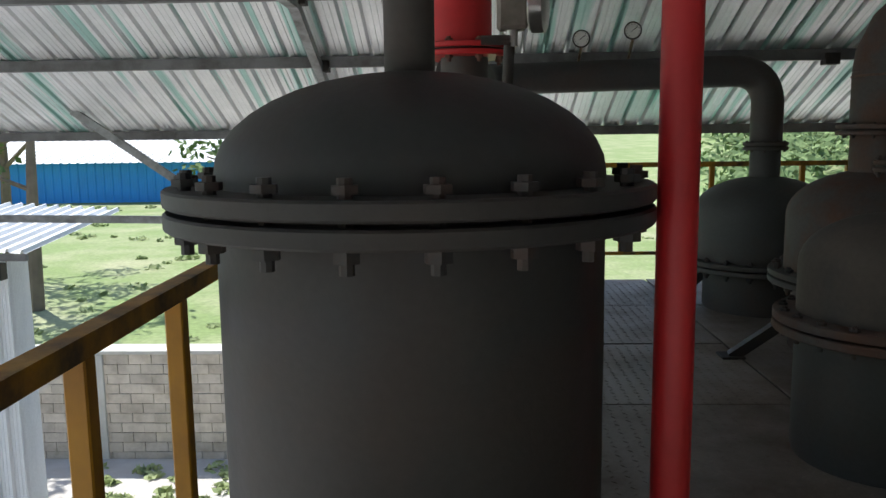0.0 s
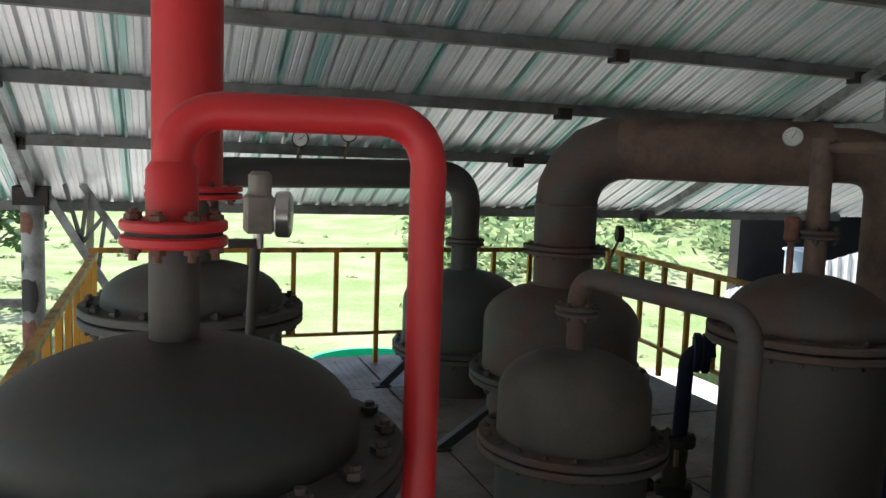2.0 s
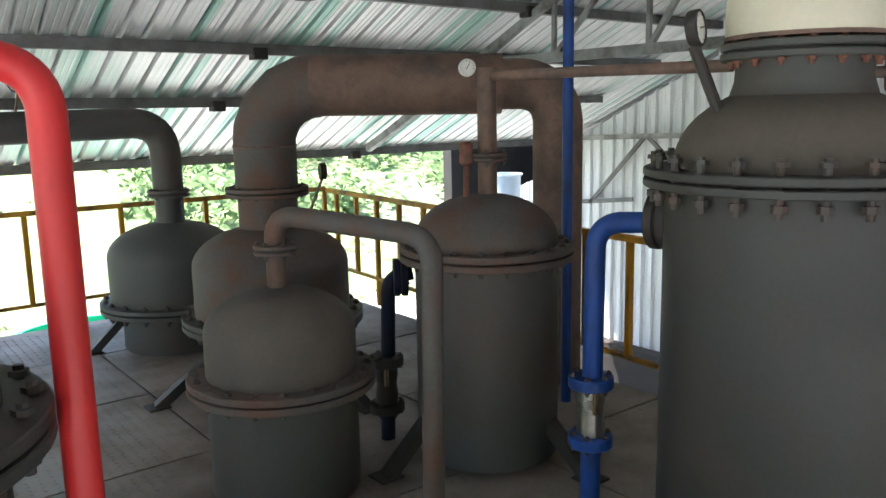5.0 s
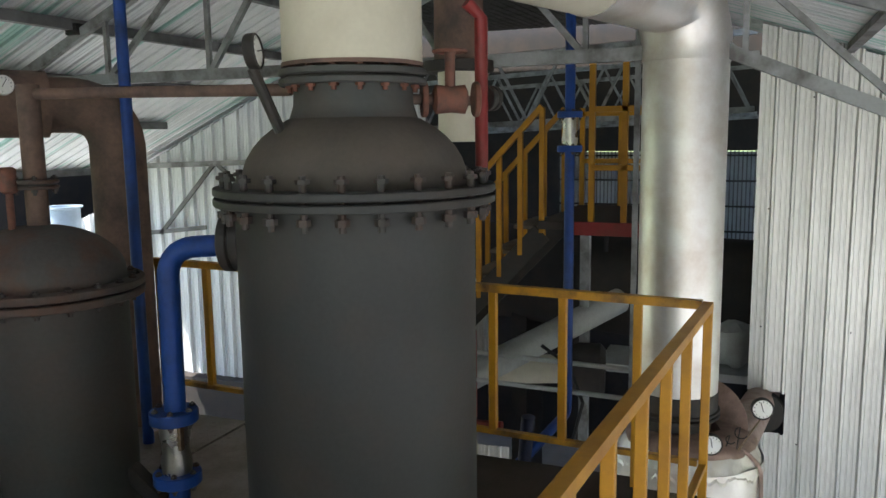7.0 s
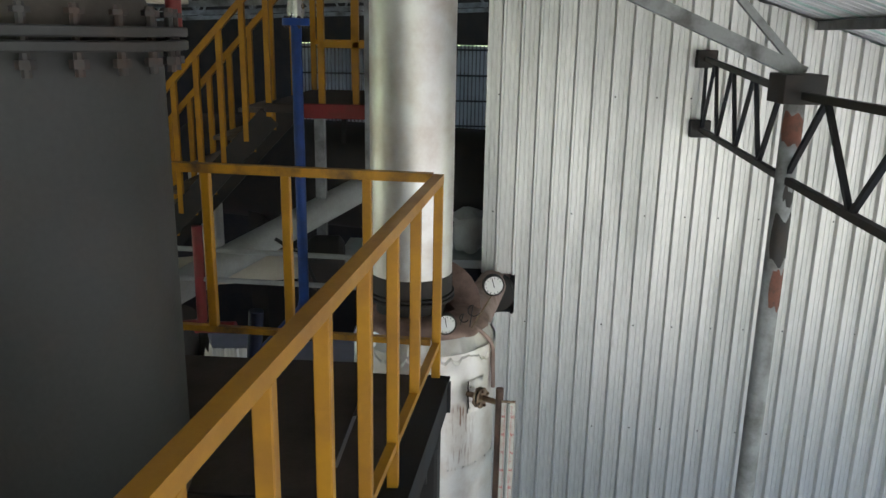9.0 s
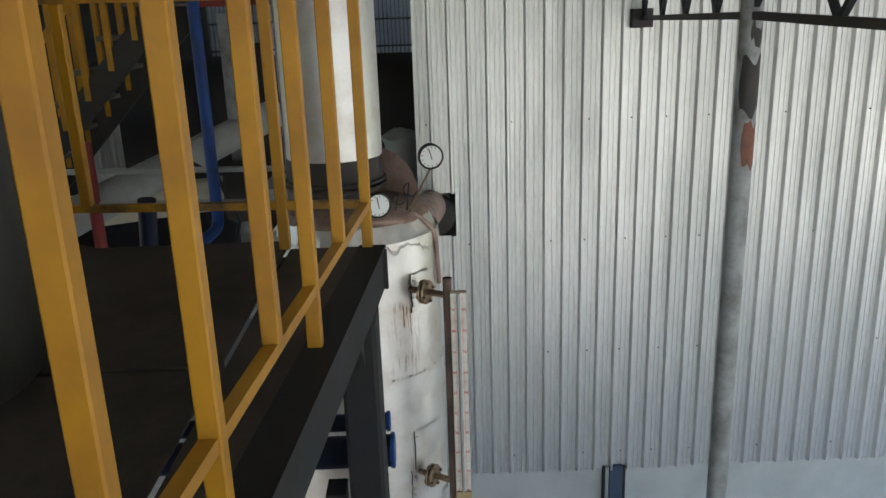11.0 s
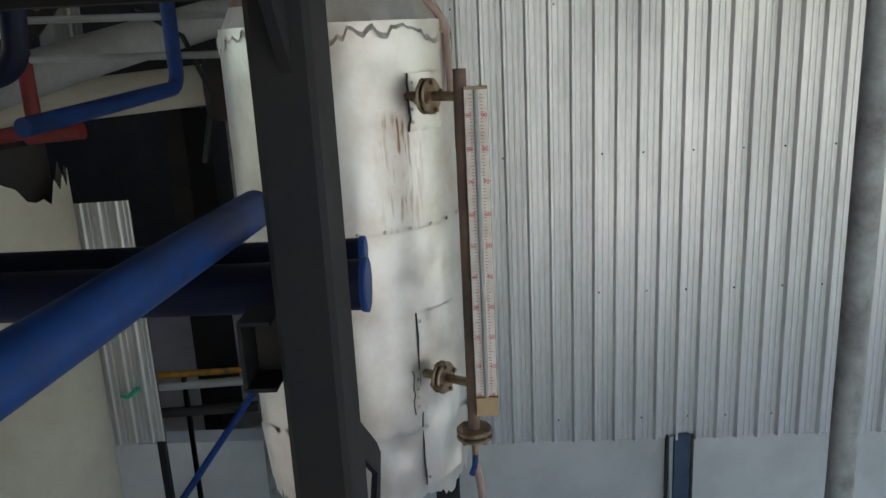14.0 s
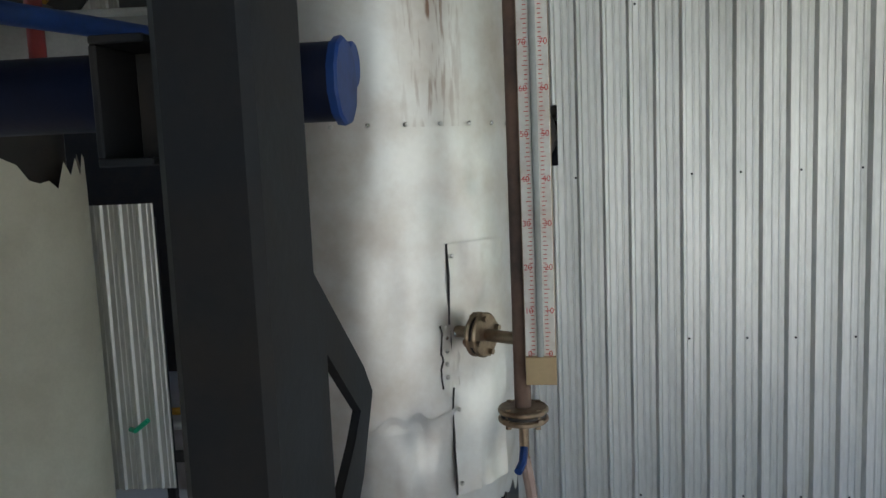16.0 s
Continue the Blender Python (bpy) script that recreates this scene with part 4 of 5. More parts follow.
flange_pair(te, (*TANK_E, 1.73), 0.243, 0.022, GREY, 16, BOLT_RED, names=("neck_flange", "neck_flange"))
cr = thing("lagged_duct", "cream jacketed riser turning into a silver clad duct and stack", "duct")
part("riser", tube([(*TANK_E, 1.77), (*TANK_E, 2.15)], 0.23, seg=44), CREAM, cr, "cream painted jacket")
part("rust_band", lathe([(0.2, 0), (0.233, 0.002), (0.233, 0.014), (0.2, 0.016)], (*TANK_E, 1.762), 44), PIPE_RUST, cr, "rusty lower edge of the jacket")
STACK = (4.5, 0.19)
part("riser_elbow", tube([(*TANK_E, 2.15), (2.5, 1.05, 2.24), (2.62, 1.0, 2.3), (2.8, 0.92, 2.31)], 0.228, seg=44), CREAM, cr)
part("duct", tube([(2.8, 0.92, 2.31), (3.7, 0.53, 2.28)], 0.225, seg=44), CREAM, cr)
part("duct_cladding", tube([(3.7, 0.53, 2.28), (4.26, 0.29, 2.26)], 0.23, seg=44), ALU, cr, "bright aluminium cladding")
part("stack_elbow", tube([(4.26, 0.29, 2.26), (4.42, 0.225, 2.2), (4.5, 0.19, 2.02), (4.5, 0.19, 1.9)], 0.228, seg=24), ALU, cr, "creased aluminium elbow")
part("riser_pipe", tube([(*STACK, 1.9), (*STACK, 0.05)], 0.22, seg=44), ALU, cr, "aluminium clad vertical stack")
part("stack_base_band", lathe([(0.222, 0), (0.223, 0.1)], (*STACK, 0.042), 40), BLACK, cr)


# ---- valves and blue pipes ----
def ball_valve(name, at, label, body=CHROME):
    v = thing(name, label, "valve")
    x, y, z = at
    for dz in (0.115, -0.115):
        part("flange", lathe(disc_profile(0.085, dz - 0.022, dz + 0.022), at, 24), BLUE if body is CHROME else BLACK, v)
    part("body", lathe([(0.05, -0.11), (0.055, -0.05), (0.048, 0.0), (0.055, 0.05), (0.05, 0.11)], at, 20), body, v, "bare metal valve body")
    part("lever", bar((x - 0.04, y - 0.06, z + 0.01), (x - 0.04, y - 0.06, z + 0.1), 0.02, 0.012), BRASS, v)
    bolt_ring(v, at, 0.068, 0.115, 6, BOLT_SMALL)
    bolt_ring(v, at, 0.068, -0.115, 6, BOLT_SMALL)
    return v


bp = thing("blue_pipe", "blue painted pipe elbowing from the tank side down to the deck", "pipe")
part("pipe", tube([(2.31, 1.5, 1.175), (2.24, 1.69, 1.165), (2.235, 1.7, 0.0)], 0.038, 0.09, 24), BLUE, bp)
flange_pair(bp, (2.32, 1.455, 1.19), 0.105, 0.035, BLACK, 6, BOLT_SMALL, axis=(-0.25, 0.95, 0))
ball_valve("ball_valve", (2.235, 1.7, 0.45), "blue flanged ball valve with bare metal body")
bp2 = thing("blue_pipe", "dark blue pipe with a valve beside the tank", "pipe")
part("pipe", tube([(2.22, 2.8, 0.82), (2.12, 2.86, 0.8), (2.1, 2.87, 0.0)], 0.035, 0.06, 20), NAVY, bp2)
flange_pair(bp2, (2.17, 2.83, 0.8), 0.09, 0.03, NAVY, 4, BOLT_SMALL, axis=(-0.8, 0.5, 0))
ball_valve("ball_valve", (2.1, 2.87, 0.28), "dark flanged ball valve on the thin pipe", BLACK)
bp3 = thing("blue_pipe", "slim blue vertical pipe from deck to roof", "pipe")
part("pipe", tube([(3.12, 2.65, 0.0), (3.12, 2.65, 3.7)], 0.028, seg=16), BLUE, bp3)

# pressure dials
dial_gauge("pressure_dial", (0.74, 5.15, 1.735), (-0.2, -1, 0), 0.055, "small round pressure dial on the dark grey pipe", (0.74, 5.3, 1.58))
dial_gauge("pressure_dial", (1.06, 5.15, 1.78), (-0.2, -1, 0), 0.055, "small round pressure dial on the dark grey pipe", (1.06, 5.3, 1.6))
dial_gauge("pressure_dial", (2.45, 4.0, 1.23), (1, -0.3, 0), 0.05, "small black pressure dial on a thin stem", (2.3, 4.0, 0.9))
dial_gauge("pressure_dial", (2.76, 3.02, 1.79), (-0.6, -0.9, 0.1), 0.045, "white-faced pressure dial on the rusty duct", None, DIAL)
dial_gauge("pressure_dial", (2.165, 1.24, 1.8), (0.3, -0.95, 0.1), 0.055, "tilted pressure dial on a thick black stem", (2.22, 1.18, 1.52), stem_mat=BLACK, stem_r=0.018)


def gate_valve(at, label, wheel_axis=(0, 0, 1)):
    v = thing("gate_valve", label, "valve")
    x, y, z = at
    part("body", lathe([(0.03, -0.06), (0.05, -0.05), (0.045, 0), (0.05, 0.05), (0.03, 0.06)], at, 16, (0.5, -0.86, 0)), BOLT_RUST, v)
    for s in (-1, 1):
        part("flange", lathe(disc_profile(0.06, -0.01, 0.01), (x + 0.045 * s, y - 0.077 * s, z), 20, (0.5, -0.86, 0)), BOLT_RUST, v)
    part("bonnet", tube([(x, y, z + 0.03), (x, y, z + 0.16)], 0.018, seg=12), BOLT_RUST, v)
    bm = bmesh.new()
    n = 24
    bm_tube(bm, [(x + 0.055 * math.cos(k * math.tau / n), y + 0.055 * math.sin(k * math.tau / n), z + 0.16) for k in range(n + 1)], 0.006, 8)
    bm_bar(bm, (x - 0.05, y, z + 0.16), (x + 0.05, y, z + 0.16), 0.01, 0.006)
    part("handwheel", bm, BOLT_RUST, v)
    return v


gate_valve((2.64, 0.79, 1.66), "rusty gate valve beside the neck flange")
sr = thing("red_pipe", "thin dark red standpipe beside the tall tank", "pipe")
part("pipe", tube([(2.5, 0.9, 1.66), (2.82, 0.75, 1.66)], 0.018, seg=12), GREY_RUSTY, sr)
part("standpipe", tube([(2.82, 0.74, 1.37), (2.82, 0.74, 1.95), (2.78, 0.78, 2.0)], 0.024, seg=14), RED_DARK, sr)
flange_pair(sr, (2.86, 0.72, 1.67), 0.045, 0.02, BLACK, 0, None, axis=(0.9, -0.4, 0))
VALVE_BEIGE = mat("dusty_beige_casting", (0.24, 0.205, 0.17), 0.6, dirt=(0.12, 0.1, 0.08), amount=0.8, scale=9)
pv = thing("pressure_valve", "beige boxed pressure valve with a silver side dial", "valve")
part("body", box((0.1, 1.98, 1.4), (0.175, 2.05, 1.5), 0.008), VALVE_BEIGE, pv, "dusty beige valve body")
part("cap", lathe([(0.03, 0), (0.03, 0.05), (0.02, 0.06)], (0.14, 2.015, 1.5), 16), VALVE_BEIGE, pv)
part("dial", lathe([(0.055, -0.02), (0.06, -0.015), (0.06, 0.015), (0.05, 0.02), (0, 0.02)], (0.2, 2.0, 1.45), 24, (1, -0.25, 0)), CHROME, pv, "polished dial case seen from the side")
part("nipple", tube([(0.137, 2.015, 1.4), (0.137, 2.015, 1.36)], 0.014, seg=12), CHROME, pv)
part("stem", tube([(0.13, 2.015, 1.37), (0.115, 2.03, 1.0), (0.115, 2.03, 0.0)], 0.014, seg=12), GREY, pv)
part("side_bolt", tube([(0.06, 2.0, 1.375), (0.13, 2.0, 1.375)], 0.012, seg=8), BOLT, pv)

sv = thing("needle_valve", "small rust-brown needle valve beside the tank nozzle", "valve")
part("body", lathe([(0.02, -0.05), (0.032, -0.04), (0.028, 0), (0.032, 0.04), (0.02, 0.05)], (2.26, 2.44, 1.39), 14), BOLT_RUST, sv)
part("inlet", tube([(2.26, 2.44, 1.36), (2.26, 2.44, 1.2)], 0.014, seg=10), BOLT_RUST, sv)


# ---- silver vessel with its level gauge ----
VES = (4.5, 0.112)


def vessel():
    v = thing("clad_vessel", "dented aluminium-clad vertical vessel streaked with rust", "vessel")
    x, y = VES
    r = 0.388

    # dents: angle in degrees, height, half-width in metres, half-height, depth
    dents = ((205, -1.62, 0.05, 0.07, 0.012), (228, -1.5, 0.07, 0.05, 0.01), (240, -1.7, 0.05, 0.06, 0.012), (215, -1.04, 0.04, 0.05, 0.006), (196, -1.25, 0.05, 0.12, 0.007), (232, -0.98, 0.03, 0.04, 0.006), (222, -1.22, 0.05, 0.16, 0.008), (236, -1.33, 0.05, 0.05, 0.012), (206, -0.3, 0.05, 0.05, 0.006), (185, -0.75, 0.07, 0.2, 0.006), (233, -0.18, 0.04, 0.05, 0.008))

    def rad(a, z, r0=r, amp=0.003):
        """Radius of the dented sheet at an angle and height."""
        p = Vector((math.cos(a) * 1.1, math.sin(a) * 1.1, z * 0.9))
        out = r0 + amp * noise.noise(p * 1.6) + amp * 0.35 * noise.noise(p * 6)
        for d, h, w, t, depth in dents:
            u = (math.degrees(a) % 360 - d) * 0.0075 / w
            s = (z - h) / t
            out -= depth * math.exp(-(u * u + s * s)) if abs(u) < 3 and abs(s) < 3 else 0.0
        return out

    def clad(z0, z1, r0, r1, n=60, seg=160, amp=0.003, ragged=0.0, torn=0.0):
        bm = bmesh.new()
        rows = []
        for j in range(n + 1):
            f = j / n
            row = []
            for k in range(seg):
                t = k * math.tau / seg
                c = Vector((math.cos(t) * 4, math.sin(t) * 4, 0))
                z = z0 + (z1 - z0) * f + (1 - f) * ragged * (noise.noise(c * 2.2) + 0.5 * noise.noise(c * 6)) + f * torn * noise.noise(c * 2.2)
                rr = rad(t, z, r0 + (r1 - r0) * f, amp)
                row.append(bm.verts.new((x + rr * math.cos(t), y + rr * math.sin(t), z)))
            rows.append(row)
        for p, q in zip(rows, rows[1:]):
            for k in range(seg):
                bm.faces.new((p[k], p[(k + 1) % seg], q[(k + 1) % seg], q[k]))
        return bm

    part("upper_cladding", clad(-0.86, -0.2, r, r), ALU_DRIP, v, "aluminium sheet with rust drips")
    part("lower_cladding", clad(-1.6, -0.855, r + 0.004, r + 0.004), ALU, v, "dented lower sheet")
    part("bottom_cladding", clad(-1.86, -1.57, r - 0.015, r + 0.009, 24, amp=0.012, ragged=0.06, torn=0.05), ALU, v, "crumpled bottom sheet with a torn edge")
    part("under_skirt", lathe([(r - 0.03, -1.6), (r - 0.16, -1.9), (0.0, -1.94)], (x, y, 0), 40), DARK, v, "dark insulation under the torn sheet")
    bm = clad(-0.25, -0.13, r + 0.006, r - 0.045, 20, amp=0.008, ragged=0.06)
    part("crown", bm, ALU, v, "crumpled torn crown sheet")
    bm = bmesh.new()
    rows = []
    for j in range(13):
        b = j / 12 * math.pi / 2
        rr, zz = r * 0.4 + (r * 0.6 - 0.042) * math.cos(b), 0.075 * math.sin(b) - 0.133
        rows.append([bm.verts.new((x + (rr + 0.02 * noise.noise(Vector((math.cos(t) * 3, math.sin(t) * 3, j * 0.3)))) * math.cos(t), y + (rr + 0.02 * noise.noise(Vector((math.cos(t) * 3, math.sin(t) * 3, j * 0.3)))) * math.sin(t), zz - 0.002)) for t in [k * math.tau / 90 for k in range(90)]])
    for p, q in zip(rows, rows[1:]):
        for k in range(90):
            bm.faces.new((p[k], p[(k + 1) % 90], q[(k + 1) % 90], q[k]))
    part("crown_top", bm, ALU_DIRTY, v, "rounded brown lagged top")
    part("strap", tube([(4.3, 0.0, -0.068), (4.33, -0.17, -0.105), (4.362, -0.262, -0.2), (4.366, -0.272, -0.46)], 0.011, 0.05, 8), COPPERY, v, "brown strap bent over the shoulder")
    part("outlet", tube([(*STACK, -0.08), (*STACK, 0.005)], 0.19, seg=32), BLACK, v)
    flange_pair(v, (*STACK, 0.02), 0.235, 0.018, BLACK, 12, BOLT_SMALL, names=("outlet_flange", "outlet_flange"))
    # patches riveted on the cladding
    rivet = data_of(lathe([(0.006, 0), (0.006, 0.003), (0.003, 0.005), (0, 0.005)], seg=8), "rivet", CHROME)
    for z0, z1, a0, a1 in ((-1.78, -1.14, 218, 246), (-1.5, -1.34, 214, 221), (-0.54, -0.36, 220, 240)):
        bm = bmesh.new()
        n, m = 14, 16
        lift = lambda k, j: 0.008 + 0.012 * max(0.0, noise.noise(Vector((k * 0.5, j * 0.4, z0)))) * (1.0 if k in (0, n) or j in (0, m) else 0.3) * min(1.0, (a1 - a0) / 20)
        ang = lambda k, j: radians(a0 + (a1 - a0) * k / n + (1.2 * noise.noise(Vector((0, j * 0.5, z1))) if k in (0, n) else 0))
        va = [[bm.verts.new((x + (rad(ang(k, j), z0 + (z1 - z0) * j / m) + lift(k, j)) * math.cos(ang(k, j)), y + (rad(ang(k, j), z0 + (z1 - z0) * j / m) + lift(k, j)) * math.sin(ang(k, j)), z0 + (z1 - z0) * j / m)) for j in range(m + 1)] for k in range(n + 1)]
        for k in range(n):
            for j in range(m):
                bm.faces.new((va[k][j], va[k + 1][j], va[k + 1][j + 1], va[k][j + 1]))
        edge = [p.co + Vector((p.co.x - x, p.co.y - y, 0)).normalized() * -0.004 for p in va[0]]
        pt = part("patch", bm, ALU, v)
        # solid dark strip stands in for the shadow under the lifted edge
        part("patch_edge_shadow", tube(edge, 0.0035, seg=6), DARK, pt, "dark strip for the shadow gap along the patch edge")
        for j in range(4):
            a, z = radians(a0 + 1.5), z0 + 0.03 + (z1 - z0 - 0.06) * j / 3
            shared("rivet", rivet, pt, Matrix.Translation((x + (rad(a, z) + 0.011) * math.cos(a), y + (rad(a, z) + 0.011) * math.sin(a), z)) @ Vector((0, 0, 1)).rotation_difference(Vector((math.cos(a), math.sin(a), 0))).to_matrix().to_4x4())
    for k in range(8):
        a = radians(165 + 13 * k)
        shared("rivet", rivet, v, Matrix.Translation((x + (rad(a, -0.848) + 0.004) * math.cos(a), y + (rad(a, -0.848) + 0.004) * math.sin(a), -0.848)) @ Vector((0, 0, 1)).rotation_difference(Vector((math.cos(a), math.sin(a), 0))).to_matrix().to_4x4())
    for a in (30, 150, 270):
        px, py = x + 0.3 * math.cos(radians(a)), y + 0.3 * math.sin(radians(a))
        part("leg", bar((px, py, -1.75), (px, py, GROUND_Z + 0.05), 0.09), STEEL, v)
    return v


vessel()


def level_gauge():
    g = thing("level_gauge", "magnetic level gauge with white scale and red numbers", "gauge")
    gx, gy = 4.1, -0.304
    part("chamber", tube([(gx + 0.01, gy, -0.35), (gx + 0.01, gy, -1.54)], 0.02, seg=20), PIPE_RUST, g, "tarnished brown steel tube")
    for z in (-0.43, -1.36):
        part("branch", tube([(gx + 0.01, gy, z), (gx + 0.14, gy + 0.22, z)], 0.015, seg=14), BRASS, g)
        flange_pair(g, (gx + 0.065, gy + 0.098, z), 0.055, 0.012, BRASS, 4, BOLT_STUB, axis=(0.49, 0.87, 0), names=("flange", "flange"))
    flange_pair(g, (gx + 0.01, gy, -1.54), 0.06, 0.014, BRASS, 4, BOLT_STUB, names=("drain_flange", "drain_flange"))
    part("drain", tube([(gx + 0.01, gy, -1.57), (gx + 0.01, gy, -1.66)], 0.012, seg=12), BRASS, g)
    sx = gx - 0.03
    sy = gy - 0.045
    part("backing", box((sx + 0.004, sy - 0.036, -1.43), (sx + 0.014, sy + 0.036, -0.4), 0.002), BRASS, g)
    scale = part("scale_plate", box((sx, sy - 0.034, -1.4), (sx + 0.005, sy + 0.034, -0.41), 0.001), SCALE_WHITE, g, "white enamel scale plate")
    part("glass_tube", tube([(sx - 0.004, sy, -1.4), (sx - 0.004, sy, -0.41)], 0.008, seg=12), GREYPIPE, g, "grey-green indicator tube")
    part("tag", box((sx - 0.014, sy - 0.036, -1.455), (sx + 0.004, sy + 0.034, -1.39), 0.001), TAN, g, "tan card tag")
    bm = bmesh.new()
    for k in range(97):
        z = -1.385 + k * 0.01
        for s in (-1, 1):
            ln = 0.013 if k % 5 else 0.02
            y0 = sy + s * 0.012
            bm_bar(bm, (sx - 0.0012, y0, z), (sx - 0.0012, y0 + s * ln * 0.6, z), 0.001, 0.0016)
    tagged(part("graduation", bm, SCALE_RED, scale), kind="stuff")
    for k in range(10):
        for s in (-1, 1):
            cu = bpy.data.curves.new("number", "FONT")
            cu.body, cu.size, cu.align_x, cu.align_y, cu.extrude = str(k * 10), 0.019, "CENTER", "CENTER", 0.0003
            tmp = bpy.data.objects.new("number_curve", cu)
            me = bpy.data.meshes.new_from_object(tmp)
            bpy.data.objects.remove(tmp)
            me.materials.clear()
            me.materials.append(SCALE_RED)
            ob = new("number", me)
            ob.parent = scale
            ob.matrix_basis = Matrix.Translation((sx - 0.0015, sy + s * 0.0235, -1.385 + k * 0.1)) @ pose(0, 0, 0, 90, 0, -90)
    return g


level_gauge()
h = thing("hose", "reddish rubber hose below the gauge drain", "hose")
part("hose_run", tube([(4.11, -0.304, -1.65), (4.11, -0.32, -1.75), (4.12, -0.34, -2.1), (4.1, -0.3, -2.8), (4.1, -0.3, GROUND_Z + 0.06)], 0.014, 0.04, 10), COPPERY, h)
part("hose_clip", tube([(4.1, -0.304, -1.62), (4.08, -0.3, -1.65), (4.05, -0.29, -1.66)], 0.01, seg=8), BLUE, h, "blue valve handle")

# dials over the vessel crown
dial_gauge("pressure_dial", (4.1, -0.024, -0.012), (-1, -0.3, 0), 0.055, "white round pressure dial above the vessel crown", (4.2, 0.02, -0.06), BLACK)
dial_gauge("pressure_dial", (4.187, -0.254, 0.172), (-1, -0.2, 0), 0.055, "white round dial on a bent stem above the vessel", (4.25, -0.15, -0.08), BLACK, stem_r=0.005)

# lagged pipe leaving through the sheet wall
lp = thing("lagged_pipe", "pinkish lagged pipe passing through the sheet wall", "pipe")
part("pipe", tube([(4.7, 0.05, -0.3), (5.4, -0.1, -0.5), (7.7, -0.3, -0.84)], 0.13, 0.2, 28), COPPERY, lp)
part("wall_sleeve", lathe([(0.135, -0.12), (0.165, -0.1), (0.165, 0.08), (0.13, 0.1)], (7.16, -0.29, -0.83), 28, (1, -0.08, -0.14)), DARK, lp)

# crumpled cone of lagging where the pipe leaves the crown
part("crown_cone", tube([(4.62, 0.1, -0.12), (4.95, 0.0, -0.32), (5.4, -0.1, -0.5)], [0.3, 0.22, 0.135], seg=28), ALU_DIRTY, lp, "brown crumpled cone of lagging")

# pipes under the deck
up1 = thing("blue_pipe", "blue painted pipe running under the deck edge", "pipe")
part("pipe", tube([(0.3, 0.42, -0.6), (3.5, 0.18, -0.62)], 0.045, seg=24), BLUE, up1)
part("support", box((0.7, 0.36, -0.57), (0.74, 0.4, -0.18)), STEEL, up1)
part("support", box((2.3, 0.25, -0.58), (2.34, 0.29, -0.18)), STEEL, up1)
up2 = thing("navy_pipe", "dark navy pipe with a blue welded end cap", "pipe")
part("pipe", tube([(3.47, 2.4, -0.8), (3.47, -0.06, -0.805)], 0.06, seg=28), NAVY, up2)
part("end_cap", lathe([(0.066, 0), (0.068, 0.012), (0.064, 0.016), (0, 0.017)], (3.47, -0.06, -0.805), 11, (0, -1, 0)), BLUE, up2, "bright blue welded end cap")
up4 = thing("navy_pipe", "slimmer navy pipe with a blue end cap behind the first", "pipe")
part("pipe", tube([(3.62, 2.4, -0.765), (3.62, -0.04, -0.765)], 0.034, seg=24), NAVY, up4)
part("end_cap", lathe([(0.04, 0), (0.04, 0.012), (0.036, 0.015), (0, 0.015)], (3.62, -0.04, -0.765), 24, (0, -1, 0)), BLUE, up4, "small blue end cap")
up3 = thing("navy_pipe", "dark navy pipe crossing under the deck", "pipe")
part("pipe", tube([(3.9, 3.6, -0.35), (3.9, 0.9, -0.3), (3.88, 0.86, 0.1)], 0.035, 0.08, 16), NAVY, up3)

# cream jacketed column pipe and loose sheet behind the frame
cc = thing("jacketed_cylinder", "cream jacketed cylinder with a torn top edge", "insulated cylinder")
bm = bmesh.new()
seg = 60
lo, hi = [], []
rng = random.Random(11)
for k in range(seg):
    a = k * math.tau / seg
    lo.append(bm.verts.new((5.8 + 0.45 * math.cos(a), 2.29 + 0.45 * math.sin(a), GROUND_Z + 0.05)))
    hi.append(bm.verts.new((5.8 + 0.45 * math.cos(a), 2.29 + 0.45 * math.sin(a), -0.9 + rng.uniform(-0.12, 0.06))))
for k in range(seg):
    bm.faces.new((lo[k], lo[(k + 1) % seg], hi[(k + 1) % seg], hi[k]))
part("jacket", bm, CREAM, cc)
part("core", tube([(5.8, 2.33, GROUND_Z + 0.05), (5.8, 2.33, -0.7)], 0.4, seg=36), DARK, cc)
ls = thing("loose_sheet", "narrow strip of ribbed galvanised sheet standing upright", "metal sheet")
bm = bmesh.new()
corrugated(bm, (6.3, 2.1, -2.72), (0.1, -1, 0), (0, 0, 1), (-1, 0, 0), 0.38, 1.6, pitch=0.105, rib=0.03, depth=0.015)
part("sheet", bm, GALV, ls)
part("prop", box((6.375, 1.75, GROUND_Z + 0.05), (6.42, 1.8, -1.2)), STEEL, ls)

# upper stair and landing past the east rail
us = thing("upper_stair", "yellow-railed dark steel stair up to a higher landing", "stairs")
sx0, sx1, ty, tz = 5.66, 6.3, 1.26, 0.88
for k in range(13):
    y, z = ty + 0.18 * k, tz - 0.19 * k
    part("tread", box((sx0, y, z - 0.03), (sx1, y + 0.22, z)), TREAD, us)
for x in (sx0 - 0.02, sx1 + 0.02):
    part("stringer", bar((x, ty, tz - 0.05), (x, ty + 0.18 * 13, tz - 0.19 * 13 - 0.05), 0.03, 0.15), BLACK, us)
    part("handrail", bar((x, ty, tz + 0.85), (x, ty + 0.18 * 9, tz - 0.19 * 9 + 0.85), 0.04), YELLOW, us)
    for k in range(10):
        y, z = ty + 0.16 * k, tz - 0.169 * k
        part("baluster", bar((x, y, z - 0.05), (x, y, z + 0.84), 0.035), YELLOW, us)
ul = thing("upper_landing", "higher dark landing with a red edge beam and yellow rails", "platform")
